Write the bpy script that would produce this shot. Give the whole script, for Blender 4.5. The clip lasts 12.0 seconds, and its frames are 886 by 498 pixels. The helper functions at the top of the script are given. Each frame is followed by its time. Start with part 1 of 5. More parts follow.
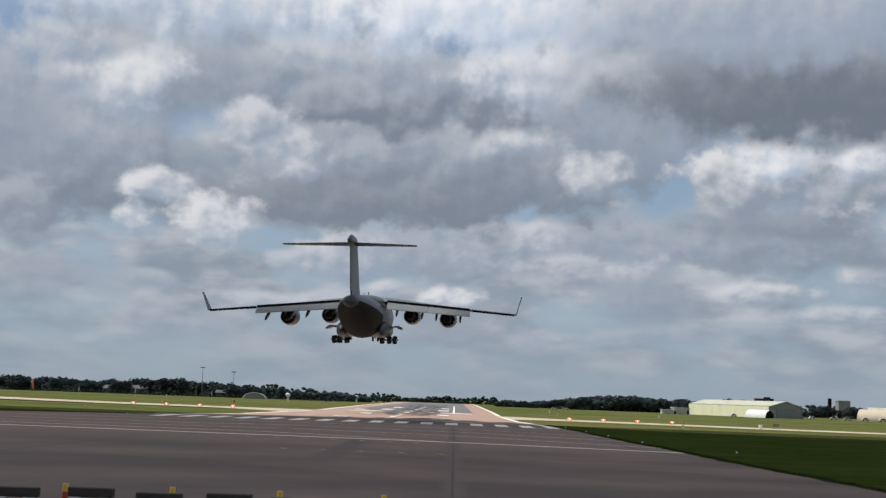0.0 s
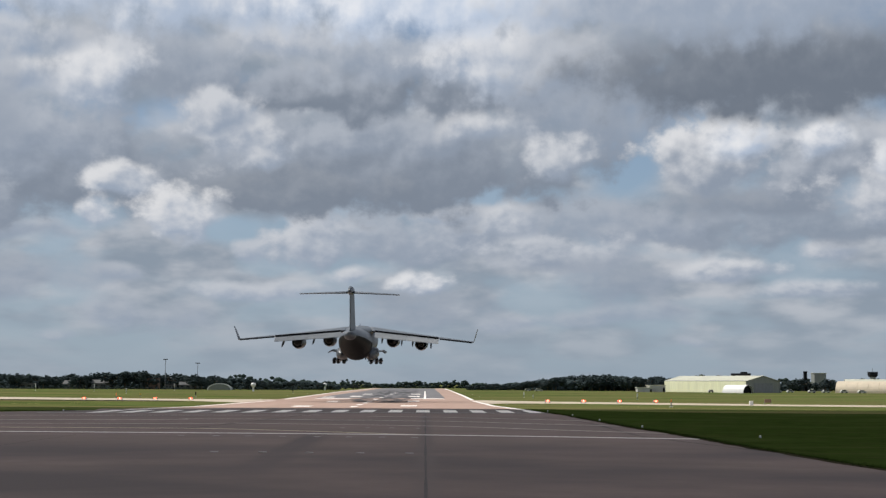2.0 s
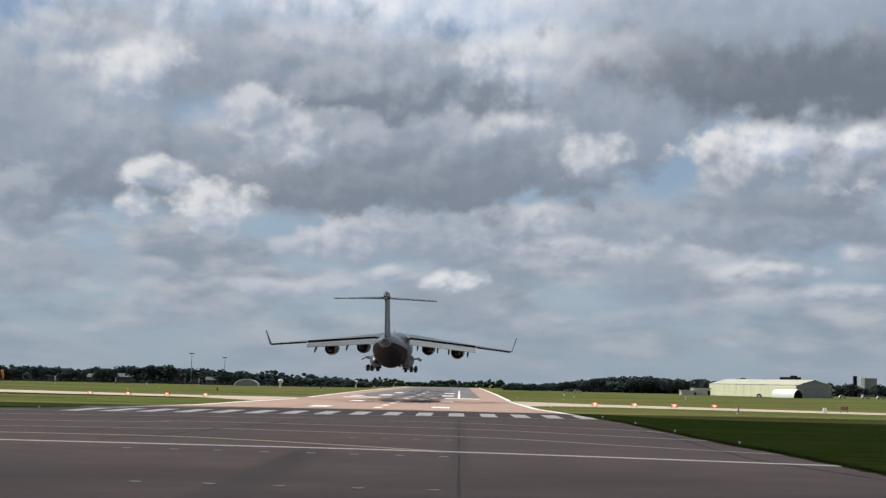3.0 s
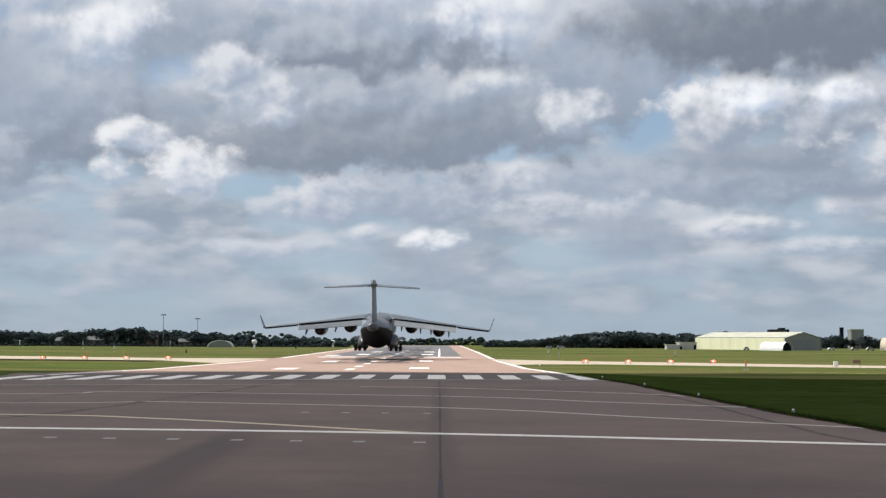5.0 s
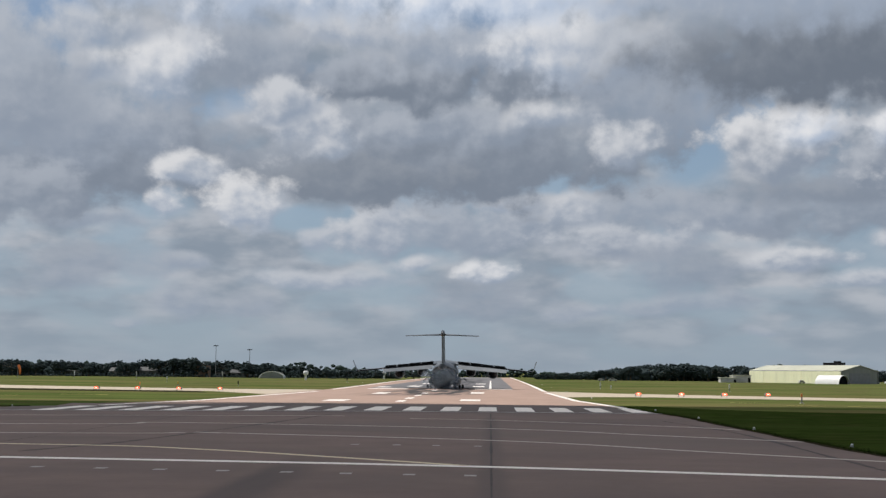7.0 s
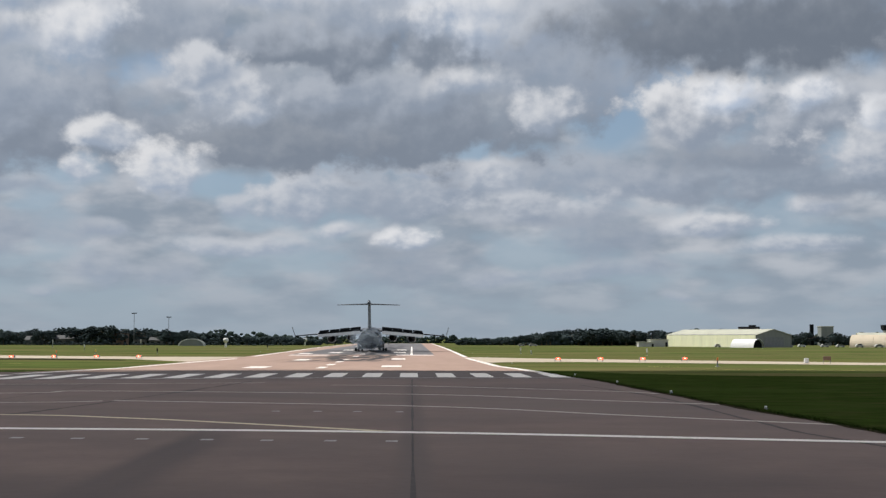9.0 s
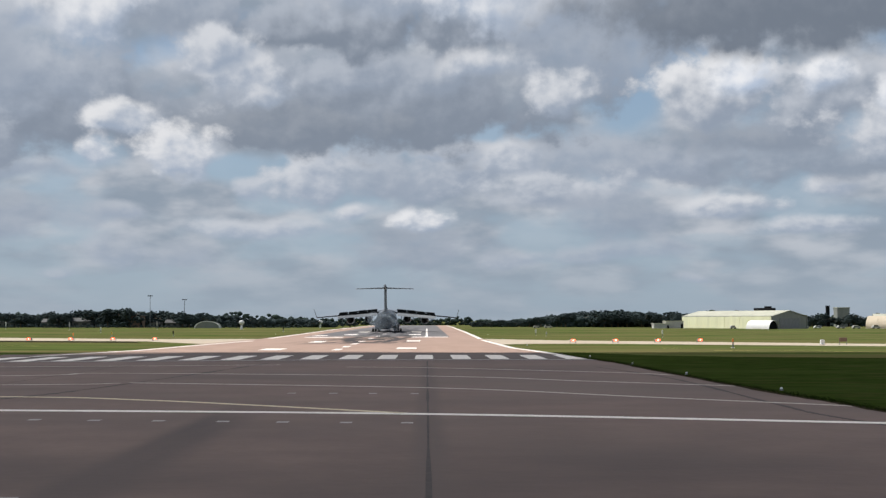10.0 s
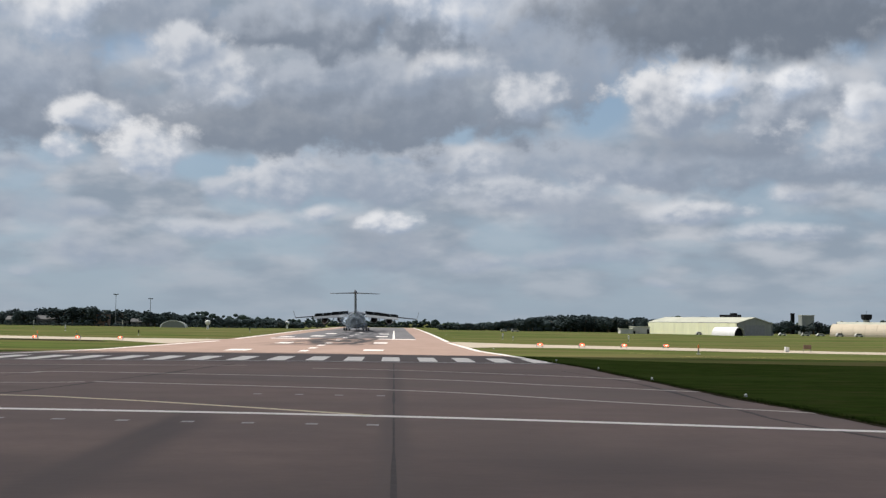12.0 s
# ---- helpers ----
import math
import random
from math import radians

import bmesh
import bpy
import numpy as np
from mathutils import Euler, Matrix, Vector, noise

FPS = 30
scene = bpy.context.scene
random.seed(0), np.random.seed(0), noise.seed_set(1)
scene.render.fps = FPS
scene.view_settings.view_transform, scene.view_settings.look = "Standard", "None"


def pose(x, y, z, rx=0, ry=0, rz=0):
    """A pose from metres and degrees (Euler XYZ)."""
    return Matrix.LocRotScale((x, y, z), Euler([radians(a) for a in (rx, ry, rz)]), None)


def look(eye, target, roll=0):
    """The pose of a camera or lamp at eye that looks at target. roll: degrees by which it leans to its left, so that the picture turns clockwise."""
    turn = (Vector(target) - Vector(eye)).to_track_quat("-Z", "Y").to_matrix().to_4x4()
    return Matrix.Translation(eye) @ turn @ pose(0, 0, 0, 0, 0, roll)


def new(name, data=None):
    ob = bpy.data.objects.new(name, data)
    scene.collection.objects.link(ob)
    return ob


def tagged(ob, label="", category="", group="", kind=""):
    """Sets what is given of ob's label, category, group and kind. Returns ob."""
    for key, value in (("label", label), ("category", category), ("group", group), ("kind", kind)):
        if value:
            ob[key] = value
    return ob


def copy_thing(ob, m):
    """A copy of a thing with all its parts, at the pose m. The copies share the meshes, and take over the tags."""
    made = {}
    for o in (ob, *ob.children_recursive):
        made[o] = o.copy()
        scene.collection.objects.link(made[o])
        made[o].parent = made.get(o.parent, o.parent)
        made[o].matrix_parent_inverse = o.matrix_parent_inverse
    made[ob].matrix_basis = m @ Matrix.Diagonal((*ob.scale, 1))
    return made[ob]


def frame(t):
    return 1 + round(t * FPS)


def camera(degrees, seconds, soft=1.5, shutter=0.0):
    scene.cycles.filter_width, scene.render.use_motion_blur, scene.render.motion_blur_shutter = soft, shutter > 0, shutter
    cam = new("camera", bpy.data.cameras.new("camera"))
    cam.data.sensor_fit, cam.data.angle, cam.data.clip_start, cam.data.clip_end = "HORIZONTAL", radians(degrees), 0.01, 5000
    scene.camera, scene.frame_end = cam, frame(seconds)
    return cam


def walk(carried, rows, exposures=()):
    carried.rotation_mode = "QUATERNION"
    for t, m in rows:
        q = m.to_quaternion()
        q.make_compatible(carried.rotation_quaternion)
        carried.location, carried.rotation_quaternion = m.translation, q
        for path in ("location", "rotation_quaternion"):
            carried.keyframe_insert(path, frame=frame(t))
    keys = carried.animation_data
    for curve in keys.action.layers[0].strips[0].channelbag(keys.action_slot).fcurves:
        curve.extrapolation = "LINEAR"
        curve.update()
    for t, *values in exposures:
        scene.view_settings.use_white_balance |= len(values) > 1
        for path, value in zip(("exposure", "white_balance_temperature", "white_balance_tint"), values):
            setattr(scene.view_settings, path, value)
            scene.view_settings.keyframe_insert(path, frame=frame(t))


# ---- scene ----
cam = camera(37.5, 12.0, soft=1.35)

# seconds, distance along the runway, heading to the right, upward tilt, roll (degrees); eye 3.7 m up
CAMERA = [
    (0.0, -60.0, -0.725, 6.518, 2.064), (0.5, -60.0, 0.092, 6.402, 1.205), (1.0, -59.5, 0.623, 6.342, 0.645),
    (1.5, -56.0, 0.837, 5.906, 0.442), (2.0, -43.0, 0.759, 5.878, 0.263), (2.5, -30.0, 0.022, 6.024, 0.680),
    (3.0, -18.5, -0.831, 5.817, 1.175), (3.5, -11.0, -0.498, 4.720, 0.613), (3.7, -9.0, -0.093, 4.336, 0.458),
    (5.3, 0.0, 0.276, 3.993, 0.126), (5.5, 0.0, 0.117, 4.278, -0.335), (6.0, 0.0, -0.252, 4.830, -0.932),
    (6.5, 0.0, -1.297, 5.386, -0.080), (7.0, 0.0, -2.120, 5.370, 0.498), (7.5, 0.0, -1.580, 4.573, 0.192),
    (7.7, 0.0, -1.045, 4.206, 0.055), (9.3, 0.0, 1.470, 3.730, 0.154), (9.5, 0.0, 1.280, 3.529, 0.161),
    (10.0, 0.0, 0.714, 3.116, 0.011), (10.5, 0.0, 0.507, 2.952, 0.250), (11.0, 0.0, 0.783, 3.053, 0.526),
    (11.5, 0.0, 1.214, 3.136, 0.864), (12.0, 0.0, 2.108, 3.243, 0.766),
]


def aim(along, heading, tilt, roll):
    eye, a, b = Vector((0, along, 3.7)), radians(heading), radians(tilt)
    return look(eye, eye + Vector((math.sin(a) * math.cos(b), math.cos(a) * math.cos(b), math.sin(b))), roll)


walk(cam, [(t, aim(*r)) for t, *r in CAMERA],
     [(0.0, -0.08), (3.0, -0.05), (5.3, 0.22), (6.0, 0.12), (7.0, -0.13), (7.5, -0.18), (9.5, 0.0), (10.5, 0.06), (12.0, 0.02)])

# ---- light: broken cumulus, sun high on the left ----
SUN = Vector((-0.50, 0.26, 0.83)).normalized()
sun = new("sun", bpy.data.lights.new("sun", "SUN"))
sun.data.energy, sun.data.angle, sun.data.color = 5.0, radians(0.5), (1.0, 0.95, 0.88)
sun.matrix_world = look(SUN * 500, (0, 0, 0))

world = bpy.data.worlds.new("sky")
scene.world = world
world.use_nodes = True
WN, WL = world.node_tree.nodes, world.node_tree.links
WN.clear()


def wnode(kind, **values):
    n = WN.new(kind)
    for k, v in values.items():
        if k == "op":
            n.operation = v
        elif k == "interp":
            n.interpolation_type = v
    return n


def wmath(op, a, b=None):
    n = wnode("ShaderNodeMath", op=op)
    for i, v in enumerate((a, b)):
        if v is None:
            continue
        if isinstance(v, (int, float)):
            n.inputs[i].default_value = v
        else:
            WL.new(v, n.inputs[i])
    return n.outputs[0]


def wrange(x, a, b, c=0.0, d=1.0, interp="SMOOTHSTEP"):
    n = wnode("ShaderNodeMapRange", interp=interp)
    WL.new(x, n.inputs[0])
    for i, v in enumerate((a, b, c, d)):
        n.inputs[i + 1].default_value = v
    return n.outputs[0]


def wmix(f, a, b):
    n = WN.new("ShaderNodeMix")
    n.data_type = "RGBA"
    for s, v in ((n.inputs[0], f), (n.inputs[6], a), (n.inputs[7], b)):
        if isinstance(v, (float, int)):
            s.default_value = v
        elif isinstance(v, tuple):
            s.default_value = (*v, 1)
        else:
            WL.new(v, s)
    return n.outputs[2]


def wnoise(vec, scale, detail, rough=0.55):
    n = WN.new("ShaderNodeTexNoise")
    n.inputs["Scale"].default_value, n.inputs["Detail"].default_value, n.inputs["Roughness"].default_value = scale, detail, rough
    WL.new(vec, n.inputs["Vector"])
    return n


tc = WN.new("ShaderNodeTexCoord")
sep = WN.new("ShaderNodeSeparateXYZ")
WL.new(tc.outputs["Generated"], sep.inputs[0])
az = wmath("MULTIPLY", wmath("ARCTAN2", sep.outputs[0], sep.outputs[1]), 57.3)
el = wmath("MULTIPLY", wmath("ARCSINE", sep.outputs[2]), 57.3)
flat = WN.new("ShaderNodeCombineXYZ")
WL.new(az, flat.inputs[0])
WL.new(el, flat.inputs[1])
def wvec(op, a, b):
    n = wnode("ShaderNodeVectorMath", op=op)
    for i, v in enumerate((a, b)):
        if isinstance(v, tuple):
            n.inputs[i].default_value = v
        else:
            WL.new(v, n.inputs[i])
    return n.outputs["Value"] if op == "LENGTH" else n.outputs[0]


# billows grow finer towards the horizon
rise = wmath("MULTIPLY", wmath("LOGARITHM", wmath("ADD", wmath("MULTIPLY", wmath("MAXIMUM", el, 0.0), 0.125), 1.0), 2.71828), 14.0)
tall = WN.new("ShaderNodeCombineXYZ")
WL.new(az, tall.inputs[0])
WL.new(rise, tall.inputs[1])
drift = WN.new("ShaderNodeCombineXYZ")
for i, (shift, size) in enumerate((((0, 0, 0), 2.2), ((31, 17, 0), 0.9))):
    wander = wnoise(wvec("ADD", flat.outputs[0], shift), 0.30, 2.0, 0.5).outputs[0]
    WL.new(wmath("MULTIPLY", wmath("SUBTRACT", wander, 0.5), size), drift.inputs[i])
warped = wvec("ADD", flat.outputs[0], drift.outputs[0])
split = WN.new("ShaderNodeSeparateXYZ")
WL.new(warped, split.inputs[0])
wide, high = split.outputs[0], split.outputs[1]
coarse = wvec("MULTIPLY", tall.outputs[0], (0.70, 1.0, 1))
billow = wnoise(coarse, 0.66, 5.0, 0.56).outputs[0]
sunward = wnoise(wvec("ADD", coarse, (-0.24, 0.32, 0)), 0.66, 3.5, 0.52).outputs[0]
ragged = wmath("SUBTRACT", billow, 0.5)
relief = wmath("MULTIPLY", wmath("SUBTRACT", billow, sunward), 3.6)

sky = WN.new("ShaderNodeTexSky")
sky.sky_type, sky.sun_disc = "NISHITA", False
sky.sun_elevation, sky.sun_rotation = math.asin(SUN.z), math.atan2(SUN.x, SUN.y)
sky.air_density, sky.dust_density, sky.ozone_density = 1.0, 0.8, 2.0
scaled = WN.new("ShaderNodeMix")
scaled.data_type, scaled.blend_type = "RGBA", "MULTIPLY"
scaled.inputs[0].default_value, scaled.inputs[7].default_value = 1.0, (0.085, 0.088, 0.088, 1)
WL.new(sky.outputs[0], scaled.inputs[6])
blue = scaled.outputs[2]
blue = wmix(wrange(el, 2.0, 17.0, 0.80, 0.08), blue, (0.31, 0.405, 0.50))
# broken stratocumulus behind the separate clouds, hazy towards the horizon
lowvec = wvec("MULTIPLY", tall.outputs[0], (0.36, 0.75, 1))
layer = wnoise(lowvec, 0.8, 4.0, 0.48)
layer_tone = wmix(wrange(layer.outputs[0], 0.36, 0.68), (0.27, 0.325, 0.385), (0.53, 0.555, 0.585))
hazed = wmix(wrange(el, 0.3, 5.0, 0.80, 0.0), layer_tone, (0.315, 0.378, 0.435))
base = wmix(wrange(wnoise(wvec("ADD", lowvec, (7.3, 2.1, 0)), 0.42, 3.0).outputs[0], 0.38, 0.56, 0.25, 1.0), blue, hazed)
shade = [base]


def cloud(u, v, ru, rv, white=0.72, grey=0.30, soft=0.42, dense=1.0, lit=0.15):
    """A cumulus: centre and half sizes in degrees, brightness of its sunlit crown and of its flat base."""
    sx = wmath("DIVIDE", wmath("SUBTRACT", wide, u), ru)
    sy = wmath("DIVIDE", wmath("SUBTRACT", high, v), rv)
    down = wmath("MAXIMUM", sy, wmath("MULTIPLY", sy, -1.25))
    r = wmath("SQRT", wmath("ADD", wmath("MULTIPLY", sx, sx), wmath("MULTIPLY", down, down)))
    body = wmath("SUBTRACT", wmath("MULTIPLY", ragged, 3.2 * min(1.0, (1.3 / rv) ** 0.5, 0.35 + 0.75 * rv)), r)
    mask = wrange(body, -1.0 - soft * 1.35, -1.0 + soft * 0.85, 0.0, dense)
    side = wmath("SUBTRACT", wmath("MULTIPLY", sy, 0.75), wmath("MULTIPLY", sx, 0.22))
    light = wrange(wmath("ADD", side, wmath("MULTIPLY", relief, min(1.0, 1.0 / rv ** 0.7))), lit - 0.85, lit + 0.85)
    k = max(0.0, min(1.0, (0.72 - white) / 0.3))
    tone = wmix(light, (grey * 0.85, grey, grey * 1.21), (white * (0.99 - 0.09 * k), white, white * (1.0 + 0.13 * k)))
    shade[0] = wmix(mask, shade[0], tone)


def gap(u, v, ru, rv, dense=0.9):
    """A hole in the cloud through which the blue shows."""
    r = wvec("LENGTH", wvec("MULTIPLY", wvec("SUBTRACT", warped, (u, v, 0)), (1 / ru, 1 / rv, 0)), (0, 0, 0))
    shade[0] = wmix(wrange(r, 1.1, 0.45, 0.0, dense), shade[0], blue)


# far low banks first, then the nearer masses above them
gap(-17.0, 18.6, 6.5, 2.6, 1.0)
gap(-8.3, 6.5, 2.0, 0.79, 0.9)
gap(8.7, 9.4, 2.1, 1.98, 1.0)
gap(2.9, 8.2, 4.2, 0.60, 0.9)
gap(-6.8, 5.2, 1.5, 0.55, 0.6)
gap(12.4, 3.4, 2.2, 0.35, 0.4)
gap(-3.6, 3.5, 1.5, 0.40, 0.4)
cloud(-7.5, 4.0, 2.5, 0.42, 0.58, 0.40, 0.50, 0.9, 0.00)
cloud(-3.6, 4.6, 0.8, 0.35, 0.66, 0.40, 0.50, 1.0, 0.00)
cloud(-13.5, 4.7, 0.9, 0.35, 0.52, 0.39, 0.50, 0.8, 0.00)
cloud(-13.2, 3.0, 1.2, 0.69, 0.48, 0.38, 0.60, 0.7, 0.00)
cloud(-17.5, 6.3, 2.0, 0.37, 0.50, 0.36, 0.50, 0.8, 0.00)
cloud(-10.8, 2.7, 1.0, 0.60, 0.46, 0.38, 0.60, 0.6, 0.00)
cloud(-15.6, 2.1, 0.7, 0.20, 0.50, 0.40, 0.60, 0.6, 0.00)
cloud(-0.2, 3.3, 2.0, 1.12, 0.40, 0.34, 0.60, 0.7, 0.00)
cloud(-0.1, 4.3, 1.3, 0.50, 0.78, 0.40, 0.35, 1.0, 0.00)
cloud(3.6, 2.6, 1.2, 0.35, 0.50, 0.38, 0.60, 0.7, 0.00)
cloud(6.8, 2.8, 1.6, 0.37, 0.47, 0.38, 0.60, 0.7, 0.00)
cloud(9.7, 3.1, 1.9, 0.45, 0.47, 0.37, 0.60, 0.7, 0.00)
cloud(12.7, 4.8, 1.9, 0.52, 0.66, 0.38, 0.40, 1.0, 0.00)
cloud(16.2, 3.9, 2.1, 0.35, 0.60, 0.38, 0.50, 0.9, 0.00)
cloud(17.3, 5.6, 1.2, 0.45, 0.64, 0.38, 0.50, 1.0, 0.00)
cloud(11.7, 1.7, 0.5, 0.20, 0.50, 0.40, 0.60, 0.6, 0.00)
cloud(-16.6, 4.4, 2.7, 0.64, 0.42, 0.36, 0.60, 0.6, 0.00)
cloud(-18.4, 3.7, 1.5, 0.40, 0.45, 0.37, 0.60, 0.6, 0.00)
cloud(15.5, 6.8, 5.5, 1.09, 0.42, 0.30, 0.50, 0.9, 0.20)
cloud(-2.3, 6.2, 3.7, 1.36, 0.47, 0.35, 0.50, 0.9, 0.00)
cloud(7.6, 6.9, 3.2, 1.09, 0.45, 0.35, 0.50, 0.9, 0.00)
cloud(1.2, 6.6, 2.5, 1.14, 0.52, 0.35, 0.50, 0.9, 0.10)
cloud(5.6, 5.6, 3.2, 0.67, 0.58, 0.35, 0.45, 1.0, 0.10)
cloud(8.5, 4.5, 2.0, 0.84, 0.42, 0.35, 0.60, 0.7, 0.00)
cloud(-5.0, 6.2, 1.5, 1.29, 0.62, 0.38, 0.40, 1.0, 0.00)
cloud(3.7, 7.2, 1.1, 0.74, 0.64, 0.38, 0.45, 1.0, 0.00)
cloud(0.7, 7.4, 1.0, 0.35, 0.66, 0.40, 0.50, 1.0, 0.00)
cloud(-7.4, 5.7, 0.6, 0.45, 0.56, 0.40, 0.50, 0.9, 0.00)
cloud(14.6, 7.8, 3.0, 0.64, 0.36, 0.29, 0.50, 0.9, 0.20)
cloud(-16.4, 9.1, 5.2, 2.36, 0.42, 0.27, 0.35, 1.0, 0.25)
cloud(-18.2, 10.5, 3.7, 1.74, 0.50, 0.34, 0.50, 0.9, 0.00)
cloud(-2.1, 9.6, 8.6, 2.48, 0.44, 0.26, 0.28, 1.0, 0.25)
cloud(-5.9, 8.2, 4.2, 1.09, 0.33, 0.25, 0.40, 0.9, 0.30)
cloud(-2.0, 10.8, 5.0, 0.99, 0.48, 0.33, 0.50, 0.8, 0.00)
cloud(-3.5, 12.6, 8.2, 1.29, 0.46, 0.25, 0.35, 1.0, 0.20)
cloud(7.7, 12.2, 3.7, 2.23, 0.46, 0.33, 0.50, 0.9, 0.10)
cloud(-11.9, 13.4, 4.0, 1.74, 0.46, 0.31, 0.50, 0.9, 0.10)
cloud(5.7, 9.8, 1.1, 0.94, 0.66, 0.36, 0.45, 1.0, 0.00)
cloud(-8.0, 10.4, 1.6, 1.09, 0.68, 0.38, 0.45, 1.0, 0.00)
cloud(-9.4, 11.6, 1.5, 0.84, 0.64, 0.38, 0.50, 1.0, 0.00)
cloud(2.7, 11.2, 1.6, 0.55, 0.66, 0.38, 0.50, 1.0, 0.00)
cloud(-13.2, 8.6, 1.3, 0.60, 0.74, 0.40, 0.40, 1.0, 0.00)
cloud(-14.1, 7.1, 0.9, 0.74, 0.76, 0.42, 0.40, 1.0, 0.00)
cloud(-10.6, 7.0, 1.5, 1.09, 0.74, 0.42, 0.40, 1.0, 0.00)
cloud(-14.6, 12.9, 1.7, 1.44, 0.78, 0.42, 0.40, 1.0, 0.00)
cloud(-17.3, 12.8, 1.1, 0.84, 0.66, 0.40, 0.50, 1.0, 0.00)
cloud(-17.6, 14.3, 2.7, 0.74, 0.62, 0.40, 0.50, 0.9, 0.00)
cloud(-6.5, 14.9, 2.2, 0.89, 0.68, 0.40, 0.50, 1.0, 0.00)
cloud(-2.0, 14.2, 3.0, 1.09, 0.52, 0.36, 0.50, 0.9, 0.00)
cloud(3.1, 14.2, 2.4, 1.59, 0.80, 0.44, 0.45, 1.0, 0.00)
cloud(5.5, 13.7, 1.5, 1.49, 0.58, 0.38, 0.50, 0.9, 0.00)
cloud(12.8, 9.7, 2.8, 1.49, 0.76, 0.33, 0.28, 1.0, 0.15)
cloud(13.9, 10.3, 1.2, 0.69, 0.84, 0.52, 0.50, 1.0, 0.00)
cloud(17.3, 9.4, 2.0, 1.54, 0.56, 0.30, 0.35, 1.0, 0.15)
cloud(17.1, 10.2, 0.8, 0.79, 0.84, 0.44, 0.40, 1.0, 0.00)
cloud(20.1, 8.1, 2.2, 1.24, 0.66, 0.36, 0.40, 1.0, 0.00)
cloud(20.1, 9.3, 1.0, 0.64, 0.84, 0.44, 0.40, 1.0, 0.00)
cloud(15.2, 13.1, 7.4, 2.03, 0.31, 0.20, 0.40, 1.0, 0.50)
cloud(-20.5, 11.8, 2.2, 2.73, 0.50, 0.33, 0.40, 0.9, 0.10)
cloud(-20.2, 7.2, 2.2, 1.24, 0.46, 0.30, 0.40, 0.9, 0.10)
cloud(-10.7, 16.7, 8.2, 1.49, 0.80, 0.52, 0.50, 1.0, 0.10)
cloud(1.0, 16.9, 6.4, 1.74, 0.90, 0.60, 0.50, 1.0, 0.00)
cloud(13.7, 16.8, 7.9, 1.98, 0.60, 0.40, 0.50, 1.0, 0.30)
cloud(28.0, 9.0, 6.0, 4.0, 0.6, 0.3, 0.4)
cloud(-31.0, 9.0, 7.0, 4.0, 0.6, 0.3, 0.4)
cloud(60.0, 20.0, 26.0, 12.0, 0.6, 0.3, 0.5)
cloud(-70.0, 24.0, 24.0, 11.0, 0.6, 0.3, 0.5)
cloud(130.0, 25.0, 30.0, 14.0, 0.6, 0.3, 0.5)
cloud(-140.0, 22.0, 30.0, 12.0, 0.6, 0.3, 0.5)
bg = WN.new("ShaderNodeBackground")
out = WN.new("ShaderNodeOutputWorld")
WL.new(wvec("MULTIPLY", shade[0], (1.0, 1.0, 1.032)), bg.inputs[0])
bg.inputs[1].default_value = 1.0
WL.new(bg.outputs[0], out.inputs[0])


# ---- materials ----
def mat(name, rgb, rough=0.6, scale=3.0, vary=0.25, bump=0.0, metal=0.0, glow=None, stretch=(1, 1, 1), fine=6.0, rand=0.0, spec=0.5):
    m = bpy.data.materials.new(name)
    m.use_nodes = True
    N, L = m.node_tree.nodes, m.node_tree.links
    b = N["Principled BSDF"]
    b.inputs["Roughness"].default_value, b.inputs["Metallic"].default_value = rough, metal
    b.inputs["Specular IOR Level"].default_value = spec
    t = N.new("ShaderNodeTexCoord")
    mp = N.new("ShaderNodeMapping")
    mp.inputs["Scale"].default_value = stretch
    L.new(t.outputs["Object"], mp.inputs[0])
    n1, n2 = N.new("ShaderNodeTexNoise"), N.new("ShaderNodeTexNoise")
    n1.inputs["Scale"].default_value, n1.inputs["Detail"].default_value = scale, 5
    n2.inputs["Scale"].default_value, n2.inputs["Detail"].default_value = scale * fine, 4
    L.new(mp.outputs[0], n1.inputs["Vector"])
    L.new(mp.outputs[0], n2.inputs["Vector"])
    add = N.new("ShaderNodeMath")
    add.operation = "MULTIPLY_ADD"
    add.inputs[1].default_value = 0.5
    L.new(n2.outputs[0], add.inputs[0])
    L.new(n1.outputs[0], add.inputs[2])
    last = add.outputs[0]
    if rand:
        info = N.new("ShaderNodeObjectInfo")
        ra = N.new("ShaderNodeMath")
        ra.operation = "MULTIPLY_ADD"
        ra.inputs[1].default_value = rand
        L.new(info.outputs["Random"], ra.inputs[0])
        L.new(last, ra.inputs[2])
        last = ra.outputs[0]
    mr = N.new("ShaderNodeMapRange")
    mr.inputs[1].default_value, mr.inputs[2].default_value = 0.45, 1.05 + rand
    L.new(last, mr.inputs[0])
    mx = N.new("ShaderNodeMix")
    mx.data_type = "RGBA"
    L.new(mr.outputs[0], mx.inputs[0])
    mx.inputs[6].default_value = (*[c * (1 - vary) for c in rgb], 1)
    mx.inputs[7].default_value = (*[min(1, c * (1 + vary)) for c in rgb], 1)
    L.new(mx.outputs[2], b.inputs["Base Color"])
    if bump:
        bp = N.new("ShaderNodeBump")
        bp.inputs["Strength"].default_value, bp.inputs["Distance"].default_value = bump, 0.05
        L.new(n2.outputs[0], bp.inputs["Height"])
        L.new(bp.outputs[0], b.inputs["Normal"])
    if glow:
        b.inputs["Emission Color"].default_value = (*glow[:3], 1)
        b.inputs["Emission Strength"].default_value = glow[3]
    return m


